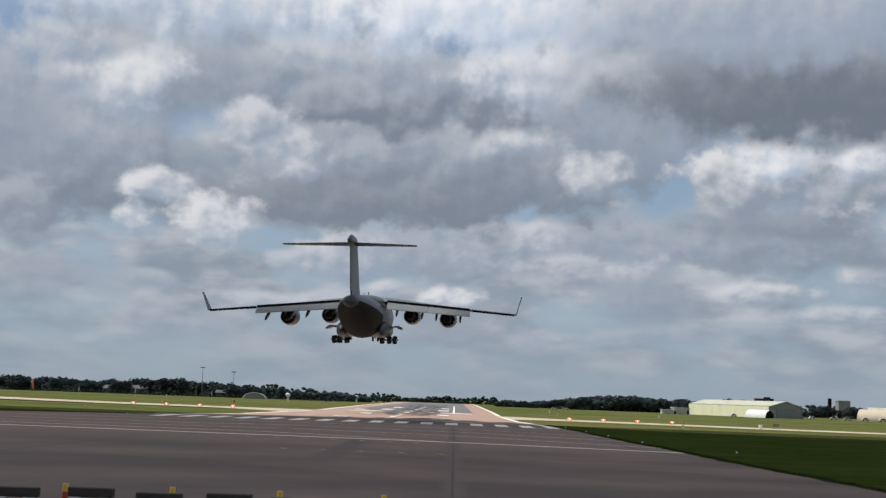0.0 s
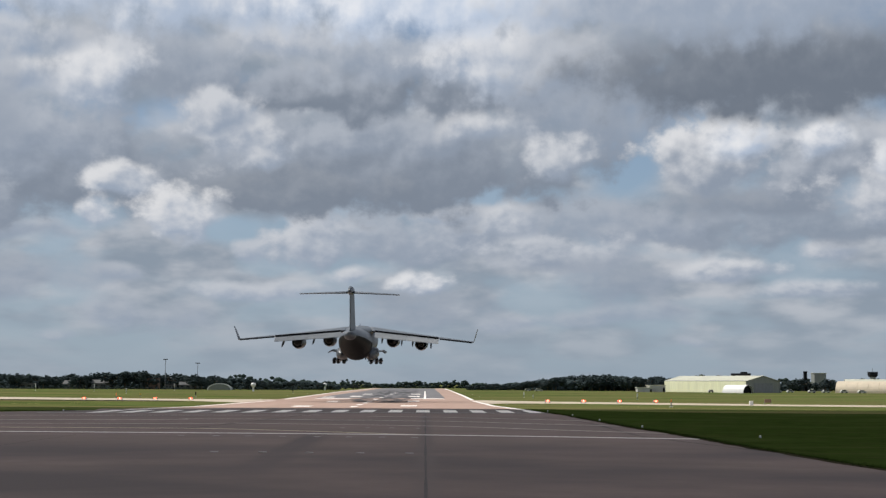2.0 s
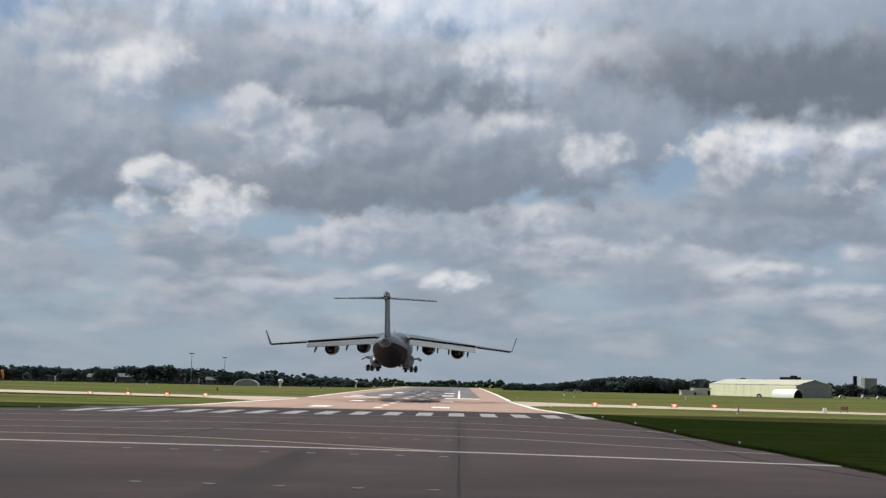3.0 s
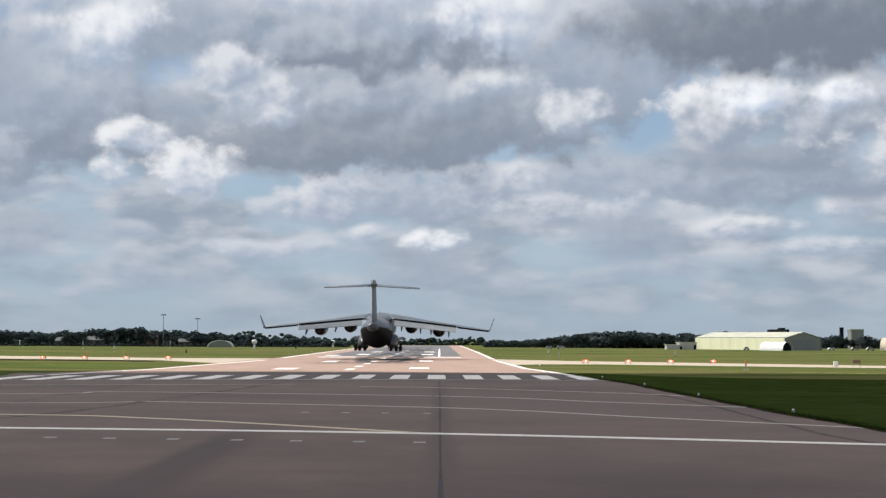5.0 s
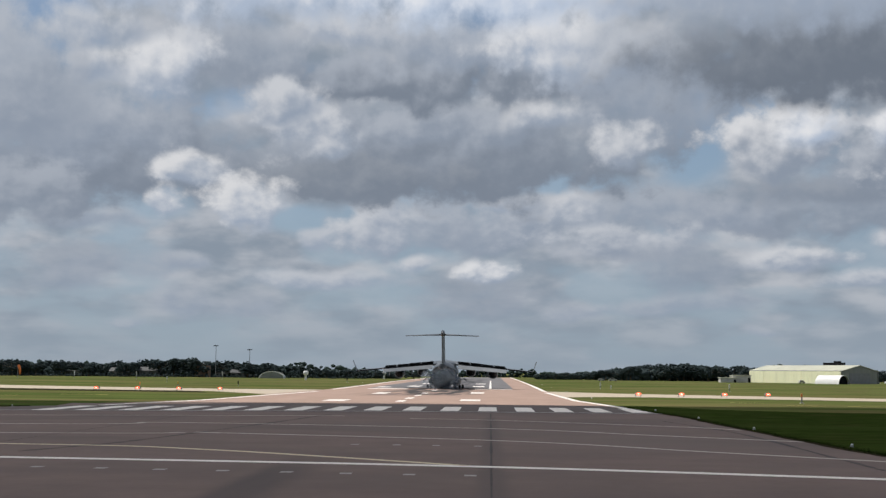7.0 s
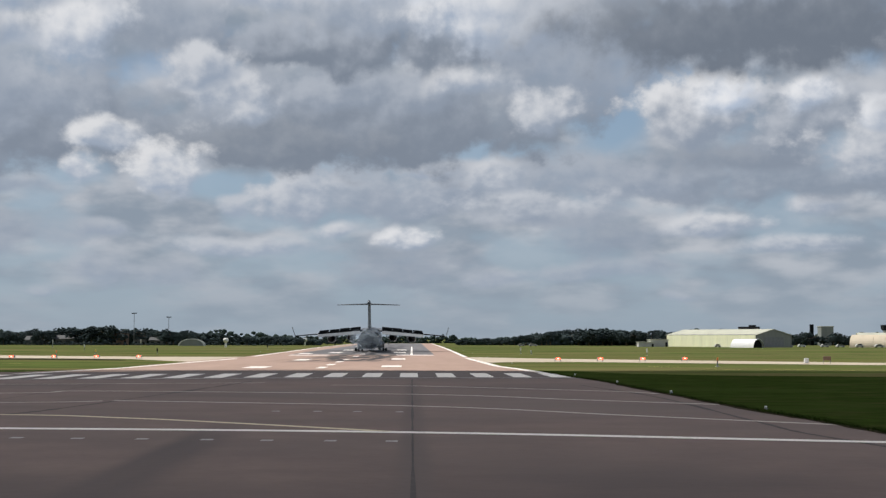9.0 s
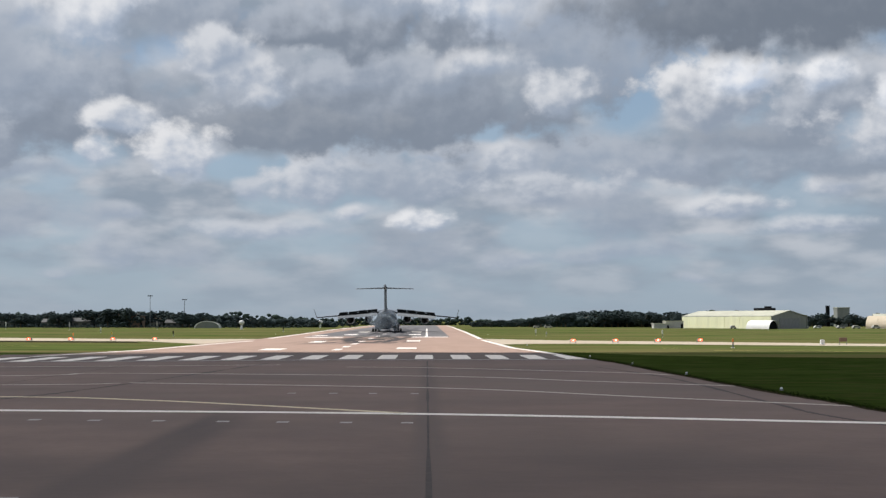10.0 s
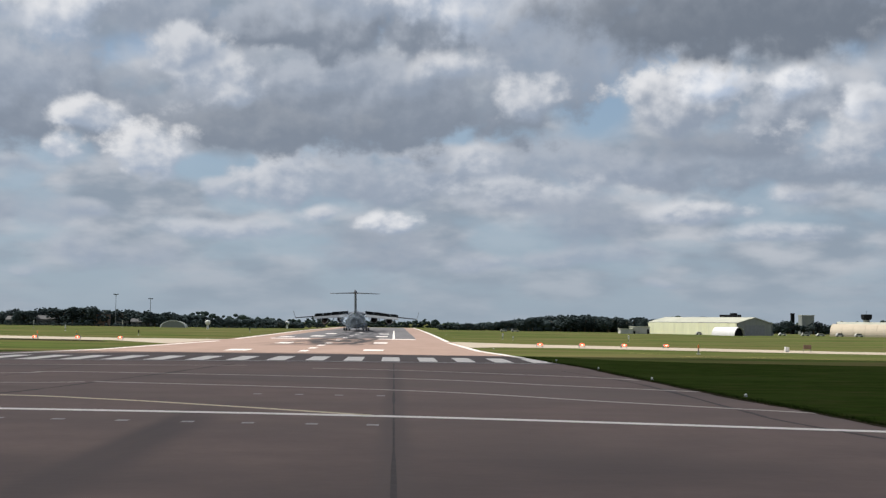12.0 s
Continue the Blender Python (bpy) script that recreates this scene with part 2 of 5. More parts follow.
def layered(m, rgb, scale, lo, hi, stretch=(1, 1, 1), box=None):
    """Lay a second tone over a material through a noise of its own, within a box in plan if given."""
    N, L = m.node_tree.nodes, m.node_tree.links
    b = N["Principled BSDF"]
    old = b.inputs["Base Color"].links[0].from_socket
    t, mp, n = N.new("ShaderNodeTexCoord"), N.new("ShaderNodeMapping"), N.new("ShaderNodeTexNoise")
    mp.inputs["Scale"].default_value = stretch
    n.inputs["Scale"].default_value, n.inputs["Detail"].default_value = scale, 6
    L.new(t.outputs["Object"], mp.inputs[0])
    L.new(mp.outputs[0], n.inputs["Vector"])
    r = N.new("ShaderNodeMapRange")
    r.inputs[1].default_value, r.inputs[2].default_value = lo, hi
    L.new(n.outputs[0], r.inputs[0])
    fac = r.outputs[0]
    if box:
        s = N.new("ShaderNodeSeparateXYZ")
        L.new(t.outputs["Object"], s.inputs[0])
        for axis, (a, c, d, e) in enumerate(box):
            for x0, x1, y0, y1 in ((a, c, 0, 1), (d, e, 1, 0)):
                q = N.new("ShaderNodeMapRange")
                q.interpolation_type = "SMOOTHSTEP"
                for i, v in enumerate((x0, x1, y0, y1)):
                    q.inputs[i + 1].default_value = v
                L.new(s.outputs[axis], q.inputs[0])
                k = N.new("ShaderNodeMath")
                k.operation = "MULTIPLY"
                L.new(fac, k.inputs[0])
                L.new(q.outputs[0], k.inputs[1])
                fac = k.outputs[0]
    mx = N.new("ShaderNodeMix")
    mx.data_type = "RGBA"
    L.new(fac, mx.inputs[0])
    L.new(old, mx.inputs[6])
    mx.inputs[7].default_value = (*rgb, 1)
    L.new(mx.outputs[2], b.inputs["Base Color"])
    return m


GRASS = layered(mat("grass", (0.060, 0.085, 0.026), 0.9, 0.15, 0.3, 0.4, spec=0.0), (0.140, 0.122, 0.056), 0.010, 0.42, 0.60, (1, 6, 1))
layered(GRASS, (0.105, 0.092, 0.042), 0.035, 0.50, 0.66, (1, 5, 1))
layered(GRASS, (0.092, 0.122, 0.034), 0.05, 0.48, 0.64, (1, 6, 1))
# verge grass: part of the cloud shade is put into these darker tones
SHADED_TURF = layered(mat("turf", (0.026, 0.042, 0.009), 0.9, 0.6, 0.3, 0.6, spec=0.0), (0.038, 0.056, 0.015), 0.05, 0.48, 0.68, (1, 2.5, 1))
layered(SHADED_TURF, (0.046, 0.050, 0.018), 0.22, 0.52, 0.70, (1, 2.5, 1))
APRON = layered(mat("worn_apron_asphalt", (0.162, 0.112, 0.098), 0.8, 0.35, 0.16, 0.25, spec=0.25), (0.118, 0.086, 0.078), 0.05, 0.45, 0.7, (1, 1.6, 1))
layered(APRON, (0.155, 0.117, 0.104), 0.02, 0.5, 0.68)
# darker tone on the near apron, fading out between y 24 and 50
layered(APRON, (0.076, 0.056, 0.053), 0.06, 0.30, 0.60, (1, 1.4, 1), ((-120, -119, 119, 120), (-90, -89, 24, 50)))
layered(APRON, (0.082, 0.061, 0.058), 0.25, 0.20, 0.62, (1, 0.15, 1), ((-8.9, -8.0, -7.3, -6.0), (5, 22, 46, 62)))
layered(APRON, (0.105, 0.079, 0.073), 0.25, 0.20, 0.66, (1, 0.15, 1), ((-0.7, -0.1, 0.2, 0.9), (-60, -40, 100, 120)))
PINK = layered(mat("pale_runway_concrete", (0.36, 0.255, 0.21), 0.85, 0.2, 0.12, 0.15, stretch=(1, 0.3, 1), spec=0.1), (0.05, 0.048, 0.05), 0.22, 0.36, 0.52,
               (1.6, 0.10, 1), ((-25, -18, -7, 0), (185, 240, 420, 800)))
BAND = mat("threshold_asphalt", (0.105, 0.079, 0.073), 0.8, 0.4, 0.2, 0.2, spec=0.3)
FAR = layered(mat("far_runway_asphalt", (0.15, 0.145, 0.15), 0.8, 0.2, 0.2, 0.15, stretch=(1, 0.2, 1), spec=0.15), (0.045, 0.045, 0.05), 0.22, 0.42, 0.6,
              (1.6, 0.10, 1), ((-25, -18, -7, 0), (250, 300, 500, 800)))
TAXI = mat("taxiway_concrete", (0.46, 0.39, 0.31), 0.8, 0.2, 0.14, 0.15, spec=0.1)
WHITE = mat("white_road_paint", (0.82, 0.76, 0.71), 0.6, 2.0, 0.16)
WORN = mat("worn_white_paint", (0.33, 0.30, 0.29), 0.7, 3.0, 0.4)
CREAM = mat("faded_yellow_paint", (0.62, 0.52, 0.36), 0.7, 3.0, 0.22)
DULL = mat("dull_line_paint", (0.46, 0.405, 0.36), 0.7, 3.0, 0.22)
SEAM = mat("bitumen_seam", (0.060, 0.047, 0.045), 0.7, 1.0, 0.3, spec=0.15)
SOIL = mat("edge_soil", (0.035, 0.032, 0.02), 0.95, 2.0, 0.3, spec=0.0)
# leaf colours are lifted towards blue to stand for haze over the distance
HAZED_LEAF = mat("foliage", (0.046, 0.061, 0.062), 0.9, 0.2, 0.35, 0.0, fine=4, spec=0.0)
FAR_HAZED_LEAF = mat("distant_foliage", (0.045, 0.062, 0.055), 0.85, 0.2, 0.3, spec=0.0)
BARK = mat("bark", (0.10, 0.075, 0.05), 0.9, 2.0, 0.3)
HULL = layered(mat("matt_grey_aircraft_paint", (0.078, 0.090, 0.106), 0.40, 0.5, 0.08), (0.064, 0.075, 0.090), 0.25, 0.5, 0.7, (1, 0.3, 1))
HULL2 = mat("dark_grey_panel_paint", (0.012, 0.013, 0.015), 0.6, 0.8, 0.15, spec=0.06)
RUDDER = mat("mid_grey_control_surface_paint", (0.045, 0.051, 0.060), 0.45, 0.6, 0.12)
# flaps are paler than the hull: the sun they catch is in the colour
LIT_FLAP = mat("pale_grey_flap_paint", (0.165, 0.18, 0.20), 0.45, 0.7, 0.1)
SPOIL = mat("spoiler_underside_grey", (0.04, 0.042, 0.046), 0.5, 0.7, 0.15)
RUBBER = mat("tyre_rubber", (0.022, 0.022, 0.023), 0.8, 3.0, 0.25)
METAL = mat("oleo_steel", (0.45, 0.45, 0.46), 0.35, 2.0, 0.15, metal=0.8)
SOOT = mat("sooty_exhaust_metal", (0.035, 0.034, 0.034), 0.5, 2.0, 0.3, metal=0.4)
GLASS = mat("dark_glazing", (0.02, 0.025, 0.03), 0.08, 1.0, 0.1)
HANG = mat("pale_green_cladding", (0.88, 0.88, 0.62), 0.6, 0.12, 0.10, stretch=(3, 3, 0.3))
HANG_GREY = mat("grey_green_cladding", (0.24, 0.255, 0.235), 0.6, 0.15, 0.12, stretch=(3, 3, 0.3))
DIM = mat("weathered_grey_wall", (0.10, 0.105, 0.10), 0.7, 0.4, 0.2)
ROOF = mat("sheet_roof", (0.46, 0.46, 0.37), 0.6, 0.2, 0.15)
SAND = mat("sand_coloured_fabric", (0.55, 0.47, 0.35), 0.7, 0.15, 0.1)
BRICK = mat("brown_brick", (0.20, 0.13, 0.09), 0.8, 0.5, 0.25)
PALE = mat("pale_render_wall", (0.52, 0.51, 0.48), 0.7, 0.3, 0.12)
WPAINT = mat("white_gloss_paint", (0.78, 0.78, 0.77), 0.4, 1.0, 0.06)
STEEL = mat("galvanised_steel", (0.22, 0.23, 0.24), 0.5, 1.0, 0.15, metal=0.3)
SLATE = mat("slate_roof", (0.045, 0.047, 0.05), 0.7, 0.5, 0.2)
ORANGE = mat("orange_fabric", (0.85, 0.22, 0.05), 0.7, 1.0, 0.1)
YELLOW = mat("yellow_lamp_shell", (0.75, 0.50, 0.06), 0.45, 4.0, 0.15)
REDP = mat("red_paint", (0.45, 0.05, 0.03), 0.5, 4.0, 0.15)
TIMBER = layered(mat("dark_weathered_timber", (0.045, 0.036, 0.032), 0.8, 2.0, 0.35, 0.5, stretch=(0.4, 4, 4)), (0.13, 0.12, 0.115), 1.2, 0.55, 0.75)
REDLAMP = mat("red_approach_lamp", (0.6, 0.10, 0.04), 0.3, 2.0, 0.1, glow=(1.0, 0.12, 0.06, 2.0))
LAMPCORE = mat("hot_lamp_core", (0.8, 0.6, 0.5), 0.3, 2.0, 0.05, glow=(1.0, 0.62, 0.42, 3.0))
SMOKE = bpy.data.materials.new("thin_tyre_smoke")
SMOKE.use_nodes = True
SN, SL = SMOKE.node_tree.nodes, SMOKE.node_tree.links
clear, thin, both = SN.new("ShaderNodeBsdfTransparent"), SN.new("ShaderNodeMixShader"), SN.new("ShaderNodeMixShader")
lit_front, lit_back = SN.new("ShaderNodeBsdfDiffuse"), SN.new("ShaderNodeBsdfTranslucent")
for node in (lit_front, lit_back):
    node.inputs["Color"].default_value = (0.72, 0.84, 0.97, 1)
SL.new(lit_front.outputs[0], both.inputs[1])
SL.new(lit_back.outputs[0], both.inputs[2])
wisp, wisp_at, wisp_range = SN.new("ShaderNodeTexNoise"), SN.new("ShaderNodeTexCoord"), SN.new("ShaderNodeMapRange")
wisp.inputs["Scale"].default_value, wisp.inputs["Detail"].default_value = 0.55, 3
for i, v in enumerate((0.34, 0.66, 0.01, 0.085)):
    wisp_range.inputs[i + 1].default_value = v
SL.new(wisp_at.outputs["Object"], wisp.inputs["Vector"])
SL.new(wisp.outputs[0], wisp_range.inputs[0])
SL.new(wisp_range.outputs[0], thin.inputs[0])
SL.new(clear.outputs[0], thin.inputs[1])
SL.new(both.outputs[0], thin.inputs[2])
SL.new(thin.outputs[0], SN["Material Output"].inputs["Surface"])
STRAW = mat("dry_cut_grass", (0.30, 0.27, 0.10), 0.9, 1.5, 0.3, spec=0.0)
CLOUD = mat("cloud_vapour", (0.85, 0.85, 0.86), 1.0, 0.01, 0.05)
CLOUD.node_tree.nodes["Principled BSDF"].inputs["Alpha"].default_value = 0.54


# ---- mesh helpers ----
def part(name, bm, material, parent=None, label="", smooth=False):
    me = bpy.data.meshes.new(name)
    bm.normal_update()
    bm.to_mesh(me)
    bm.free()
    me.materials.append(material)
    if smooth:
        me.shade_smooth()
    ob = new(name, me)
    ob.parent = parent
    return tagged(ob, label) if label else ob


def again(ob, m, parent=None):
    """A further part on the same mesh."""
    o = new(ob.name.split(".")[0], ob.data)
    o.parent, o.matrix_basis = parent or ob.parent, m
    return o


def thing(name, m, label, category, group="", kind=""):
    e = new(name)
    e.empty_display_size = 0.3
    e.matrix_world = m
    return tagged(e, label, category, group, kind)


def box(bm, x0, x1, y0, y1, z0, z1, bevel=0.0):
    r = bmesh.ops.create_cube(bm, size=1)
    bmesh.ops.transform(bm, matrix=Matrix.LocRotScale(((x0 + x1) / 2, (y0 + y1) / 2, (z0 + z1) / 2), None, (x1 - x0, y1 - y0, z1 - z0)), verts=r["verts"])
    if bevel:
        bmesh.ops.bevel(bm, geom=list({e for v in r["verts"] for e in v.link_edges}), offset=bevel, segments=1, affect="EDGES")
    return bm


def boxed(*a, **k):
    return box(bmesh.new(), *a, **k)


def tube(bm, p, q, r0, r1=None, n=10):
    p, q = Vector(p), Vector(q)
    m = Matrix.Translation((p + q) / 2) @ (q - p).to_track_quat("Z", "Y").to_matrix().to_4x4()
    bmesh.ops.create_cone(bm, cap_ends=True, segments=n, radius1=r0, radius2=r0 if r1 is None else r1, depth=(q - p).length, matrix=m)
    return bm


def loft(rings, cap=True, bm=None):
    bm = bm or bmesh.new()
    rows = [[bm.verts.new(p) for p in r] for r in rings]
    n = len(rows[0])
    for a, b in zip(rows, rows[1:]):
        for i in range(n):
            bm.faces.new((a[i], a[(i + 1) % n], b[(i + 1) % n], b[i]))
    if cap:
        bm.faces.new(rows[0][::-1])
        bm.faces.new(rows[-1])
    bmesh.ops.recalc_face_normals(bm, faces=bm.faces)
    return bm


def ring(y, zc, rx, rz, n=32, x=0.0, power=1.0):
    def f(c):
        return math.copysign(abs(c) ** power, c)
    return [(x + rx * f(math.cos(2 * math.pi * i / n)), y, zc + rz * f(math.sin(2 * math.pi * i / n))) for i in range(n)]


def slab(points, z0, z1):
    bm = bmesh.new()
    return loft([[(x, y, z0) for x, y in points], [(x, y, z1) for x, y in points]], True, bm)


def smooth_line(points, steps=8):
    out = []
    for i in range(len(points) - 1):
        p = [Vector(points[max(0, min(len(points) - 1, i + k))]) for k in (-1, 0, 1, 2)]
        for s in range(steps):
            t = s / steps
            out.append(0.5 * (2 * p[1] + (p[2] - p[0]) * t + (2 * p[0] - 5 * p[1] + 4 * p[2] - p[3]) * t * t + (3 * p[1] - p[0] - 3 * p[2] + p[3]) * t ** 3))
    return out + [Vector(points[-1])]


def strip(points, width, z, rough_edge=0.0):
    """A painted line: a thin ribbon 6 mm thick along a run of plan points."""
    pts, side = [Vector(p) for p in points], []
    for i, p in enumerate(pts):
        d = (pts[min(i + 1, len(pts) - 1)] - pts[max(i - 1, 0)]).normalized()
        w = width / 2 * (1 + rough_edge * random.uniform(-1, 1))
        side.append((p + Vector((-d.y, d.x)) * w, p - Vector((-d.y, d.x)) * w))
    return loft([[(a.x, a.y, z), (b.x, b.y, z), (b.x, b.y, z - 0.006), (a.x, a.y, z - 0.006)] for a, b in side])


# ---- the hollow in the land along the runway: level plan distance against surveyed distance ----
PLAN = (0, 200, 240, 285, 340, 438, 552, 5000)
SURVEY = (0, 200, 276, 378, 424, 490, 552, 5000)


def stretch(y):
    return float(np.interp(y, PLAN, SURVEY))


def ground_z(x, y):
    """Height of the land: a shallow hollow some 1.2 m deep between 200 and 550 m, fading out to the sides."""
    if not 200 < y < 552:
        return 0.0
    side = min(1.0, max(0.0, (210 - abs(x + 12)) / 110))
    return 3.7 * (1 - y / float(np.interp(y, SURVEY, PLAN))) * side


def settle(ob):
    """Lay a flat mesh along the hollow."""
    bm = bmesh.new()
    bm.from_mesh(ob.data)
    for y in range(200, 560, 12):
        bmesh.ops.bisect_plane(bm, geom=bm.verts[:] + bm.edges[:] + bm.faces[:], plane_co=(0, y, 0), plane_no=(0, 1, 0))
    for v in bm.verts:
        x, y, z = v.co
        if y <= 200:
            continue
        far = stretch(y)
        x *= far / y
        v.co = (x, far, z + ground_z(x, far))
    bm.to_mesh(ob.data)
    bm.free()


# ---- ground, apron, runway, taxiways ----
bm = bmesh.new()
bmesh.ops.create_grid(bm, x_segments=60, y_segments=60, size=4500)
for y in range(200, 560, 12):
    bmesh.ops.bisect_plane(bm, geom=bm.verts[:] + bm.edges[:] + bm.faces[:], plane_co=(0, y, 0), plane_no=(0, 1, 0))
for x in (-222, -185, -148, -112, -60, 36, 88, 124, 161, 198):
    bmesh.ops.bisect_plane(bm, geom=bm.verts[:] + bm.edges[:] + bm.faces[:], plane_co=(x, 0, 0), plane_no=(1, 0, 0))
for v in bm.verts:
    v.co.z = ground_z(v.co.x, v.co.y)
ground = tagged(part("ground", bm, GRASS), "flat airfield grassland in patchy green and straw tones", "ground", kind="structure")

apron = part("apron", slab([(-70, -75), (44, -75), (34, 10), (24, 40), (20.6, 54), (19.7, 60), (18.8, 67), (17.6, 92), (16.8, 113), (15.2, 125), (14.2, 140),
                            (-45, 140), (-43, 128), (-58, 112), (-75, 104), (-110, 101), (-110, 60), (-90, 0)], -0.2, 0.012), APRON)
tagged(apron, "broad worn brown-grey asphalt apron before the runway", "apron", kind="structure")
runway = part("runway", slab([(-42, 140), (14, 140), (13, 158), (11.6, 172), (10.9, 250), (13, 620), (14, 900), (-37, 900), (-36, 520), (-32.5, 260), (-35.5, 160), (-40, 143)], -0.2, 0.020), PINK)
tagged(runway, "long pale pinkish concrete runway with dark tyre streaks", "runway", kind="structure")
centre = part("asphalt_centre", slab([(-27, 287), (5.0, 287), (6.5, 900), (-30, 900)], -0.2, 0.030), FAR, runway, "dark grey asphalt centre of the runway")
band = part("threshold_band", slab([(-46, 112.8), (-28, 115.8), (-9, 119.8), (15.8, 120), (15.2, 126), (12.4, 148), (-26, 147), (-42, 130), (-46, 125)], -0.2, 0.028), BAND, runway, "dark asphalt band under the threshold bars")
taxi_r = tagged(part("taxiway_east", slab([(11.4, 198), (16, 204), (26, 205), (62, 186), (150, 158), (420, 70), (430, 92), (150, 178), (70, 203), (42, 225), (24, 238), (11.0, 256)], -0.2, 0.016), TAXI),
                "pale concrete taxiway crossing the grass", "taxiway", kind="structure")
taxi_l = tagged(part("taxiway_west", slab([(-33, 200), (-40, 212), (-48, 226), (-70, 234), (-160, 257), (-420, 324), (-420, 352), (-160, 290), (-88, 268), (-50, 254), (-32, 256)], -0.2, 0.016), TAXI),
                "pale concrete taxiway crossing the grass", "taxiway", kind="structure")

part("worn_strip", slab([(-46, 212), (-70, 218), (-160, 240), (-420, 300), (-420, 318), (-160, 254), (-70, 231.5), (-50, 224.5)], -0.2, 0.014), SOIL, taxi_l, "bare dark strip along the taxiway")
# raised grass beside the apron, with a ragged soil edge; outer line follows the cloud shade
edge = smooth_line([(22.5, -75), (21.9, -40), (21.2, -15), (20.8, 5), (19.4, 33), (19.0, 47), (18.55, 58), (17.95, 67.4), (17.05, 92), (16.6, 113), (15.3, 126), (14.4, 146)], 10)
edge = [Vector((p.x + random.uniform(-0.12, 0.12), p.y)) for p in edge]
outer = [Vector((300, -75)), Vector((300, 118)), Vector((60, 123)), Vector((43, 125)), Vector((30, 129)), Vector((23, 134)), Vector((17, 146))]
verge = tagged(part("grass_verge", slab([tuple(p) for p in edge] + [tuple(p) for p in outer[::-1]], -0.1, 0.09), SHADED_TURF), "mown grass verge beside the apron, cloud shade in its dark green", "grass", kind="structure")
part("soil_edge", strip([p + Vector((-0.25, 0)) for p in edge], 0.55, 0.024, 0.35), SOIL, verge, "bare dark soil along the paving")
verge_w = tagged(part("grass_verge_west", slab([(-45, 127), (-60, 113.5), (-76, 105.5), (-111, 102.5), (-220, 104), (-220, 118), (-100, 122), (-70, 124)], -0.1, 0.08), SHADED_TURF),
                 "mown grass strip beside the apron, cloud shade in its dark green", "grass", kind="structure")

# runway markings
stripe0 = part("threshold_bar", boxed(-0.88, 0.88, -7.0, 7.0, -0.006, 0), WHITE, runway, "white threshold bar")
stripe0.location = (-0.25, 130.6, 0.036)
for k in range(-11, 5):
    if k:
        again(stripe0, pose(-0.25 + 3.6 * k, 130.6 + 0.92 * min(0, k + 2), 0.036))
part("threshold_line", strip(smooth_line([(-46, 113.6), (-28, 116.6), (-9, 120.6), (15.8, 121.4)]), 1.1, 0.036), WORN, runway)
for a, b in (((15.4, 124.7), (12.7, 158)), ((12.7, 158), (11.3, 172)), ((11.3, 172), (10.2, 241)), ((10.5, 255), (11.6, 378)), ((11.6, 378), (13.1, 640)), ((13.1, 640), (13.6, 890)),
             ((-39.5, 132), (-35, 158)), ((-35, 158), (-30.9, 232)), ((-31.4, 262), (-33, 359)), ((-33, 359), (-36, 513)), ((-36, 513), (-36.4, 890))):
    part("edge_line", strip([a, b], 0.95, 0.034), WHITE, runway)
for x, y, w, l in ((-19.3, 164.5, 2.7, 9), (-2.6, 171, 2.6, 9), (-18.3, 221, 2.2, 14), (-2.3, 231, 2.4, 14), (-21.8, 279, 8.0, 9), (0.7, 283, 8.0, 9),
                   (-19.0, 330, 3.0, 20), (-3.0, 335, 3.0, 20), (-19.0, 400, 3.0, 22), (-3.0, 405, 3.0, 22), (-25, 308, 3, 14)):
    part("touchdown_bar", boxed(x - w / 2, x + w / 2, y - l / 2, y + l / 2, 0.030, 0.0375), WHITE, runway)
for y in (163, 181, 202, 224, 262, 300, 345, 395, 450):
    part("centre_dash", boxed(-11.6, -10.6, y - 4.0, y + 4.0, 0.030, 0.0375), WHITE, runway)
part("taxi_lead_line", strip([(0, 288), (0.05, 560)], 0.55, 0.0375), WHITE, runway)

for ob in (runway, *runway.children, taxi_r, taxi_l, *taxi_l.children):
    settle(ob)

# apron markings
Z = 0.022
part("holding_line", strip(smooth_line([(-60, 57.5), (-17.6, 53.8), (0.5, 51.4), (16.3, 46.9), (22.0, 45.2)]), 0.85, Z), WHITE, apron, "fresh white holding line")
part("curved_line", strip(smooth_line([(-45, 64.5), (-20.7, 63.3), (-13.3, 60.7), (-7.6, 57), (-3.8, 54.2), (-0.9, 52.0)]), 0.5, Z), CREAM, apron, "faded yellow curved taxi line")
part("faded_line", strip(smooth_line([(-60, 73), (-24.5, 74.7), (-17.9, 76.8)]), 0.42, Z), DULL, apron)
part("faded_line", strip(smooth_line([(-17.4, 77.2), (0.7, 71.1), (10.5, 62.8), (18.5, 56)]), 0.5, Z), DULL, apron)
part("faded_line", strip(smooth_line([(-70, 82), (-28.4, 86.9), (-22.1, 91), (0.6, 86), (9.8, 79), (17.6, 73)]), 0.5, Z), DULL, apron)
part("faded_line", strip(smooth_line([(-6.3, 103), (0.8, 101), (13.4, 91.9), (16.5, 87.6)]), 0.45, Z), DULL, apron)
part("faded_line", strip(smooth_line([(-60, 98), (-30, 104), (-12, 108)]), 0.4, Z), DULL, apron)
for x, y in ((-17, 49), (-14.5, 48.7), (-12.2, 48.4), (-9.8, 48.1), (-7.4, 47.8), (-5.2, 47.5), (-2.9, 47.3), (-0.7, 47.1)):
    part("short_dash", boxed(x - 0.22, x + 0.22, y - 0.28, y + 0.28, Z - 0.006, Z), WORN, apron)
for x, y in ((-6.8, 66.2), (-4.7, 66.1), (-2.7, 65.9), (-0.6, 65.7)):
    part("short_dash", boxed(x - 0.2, x + 0.2, y - 0.3, y + 0.3, Z - 0.006, Z), WORN, apron)
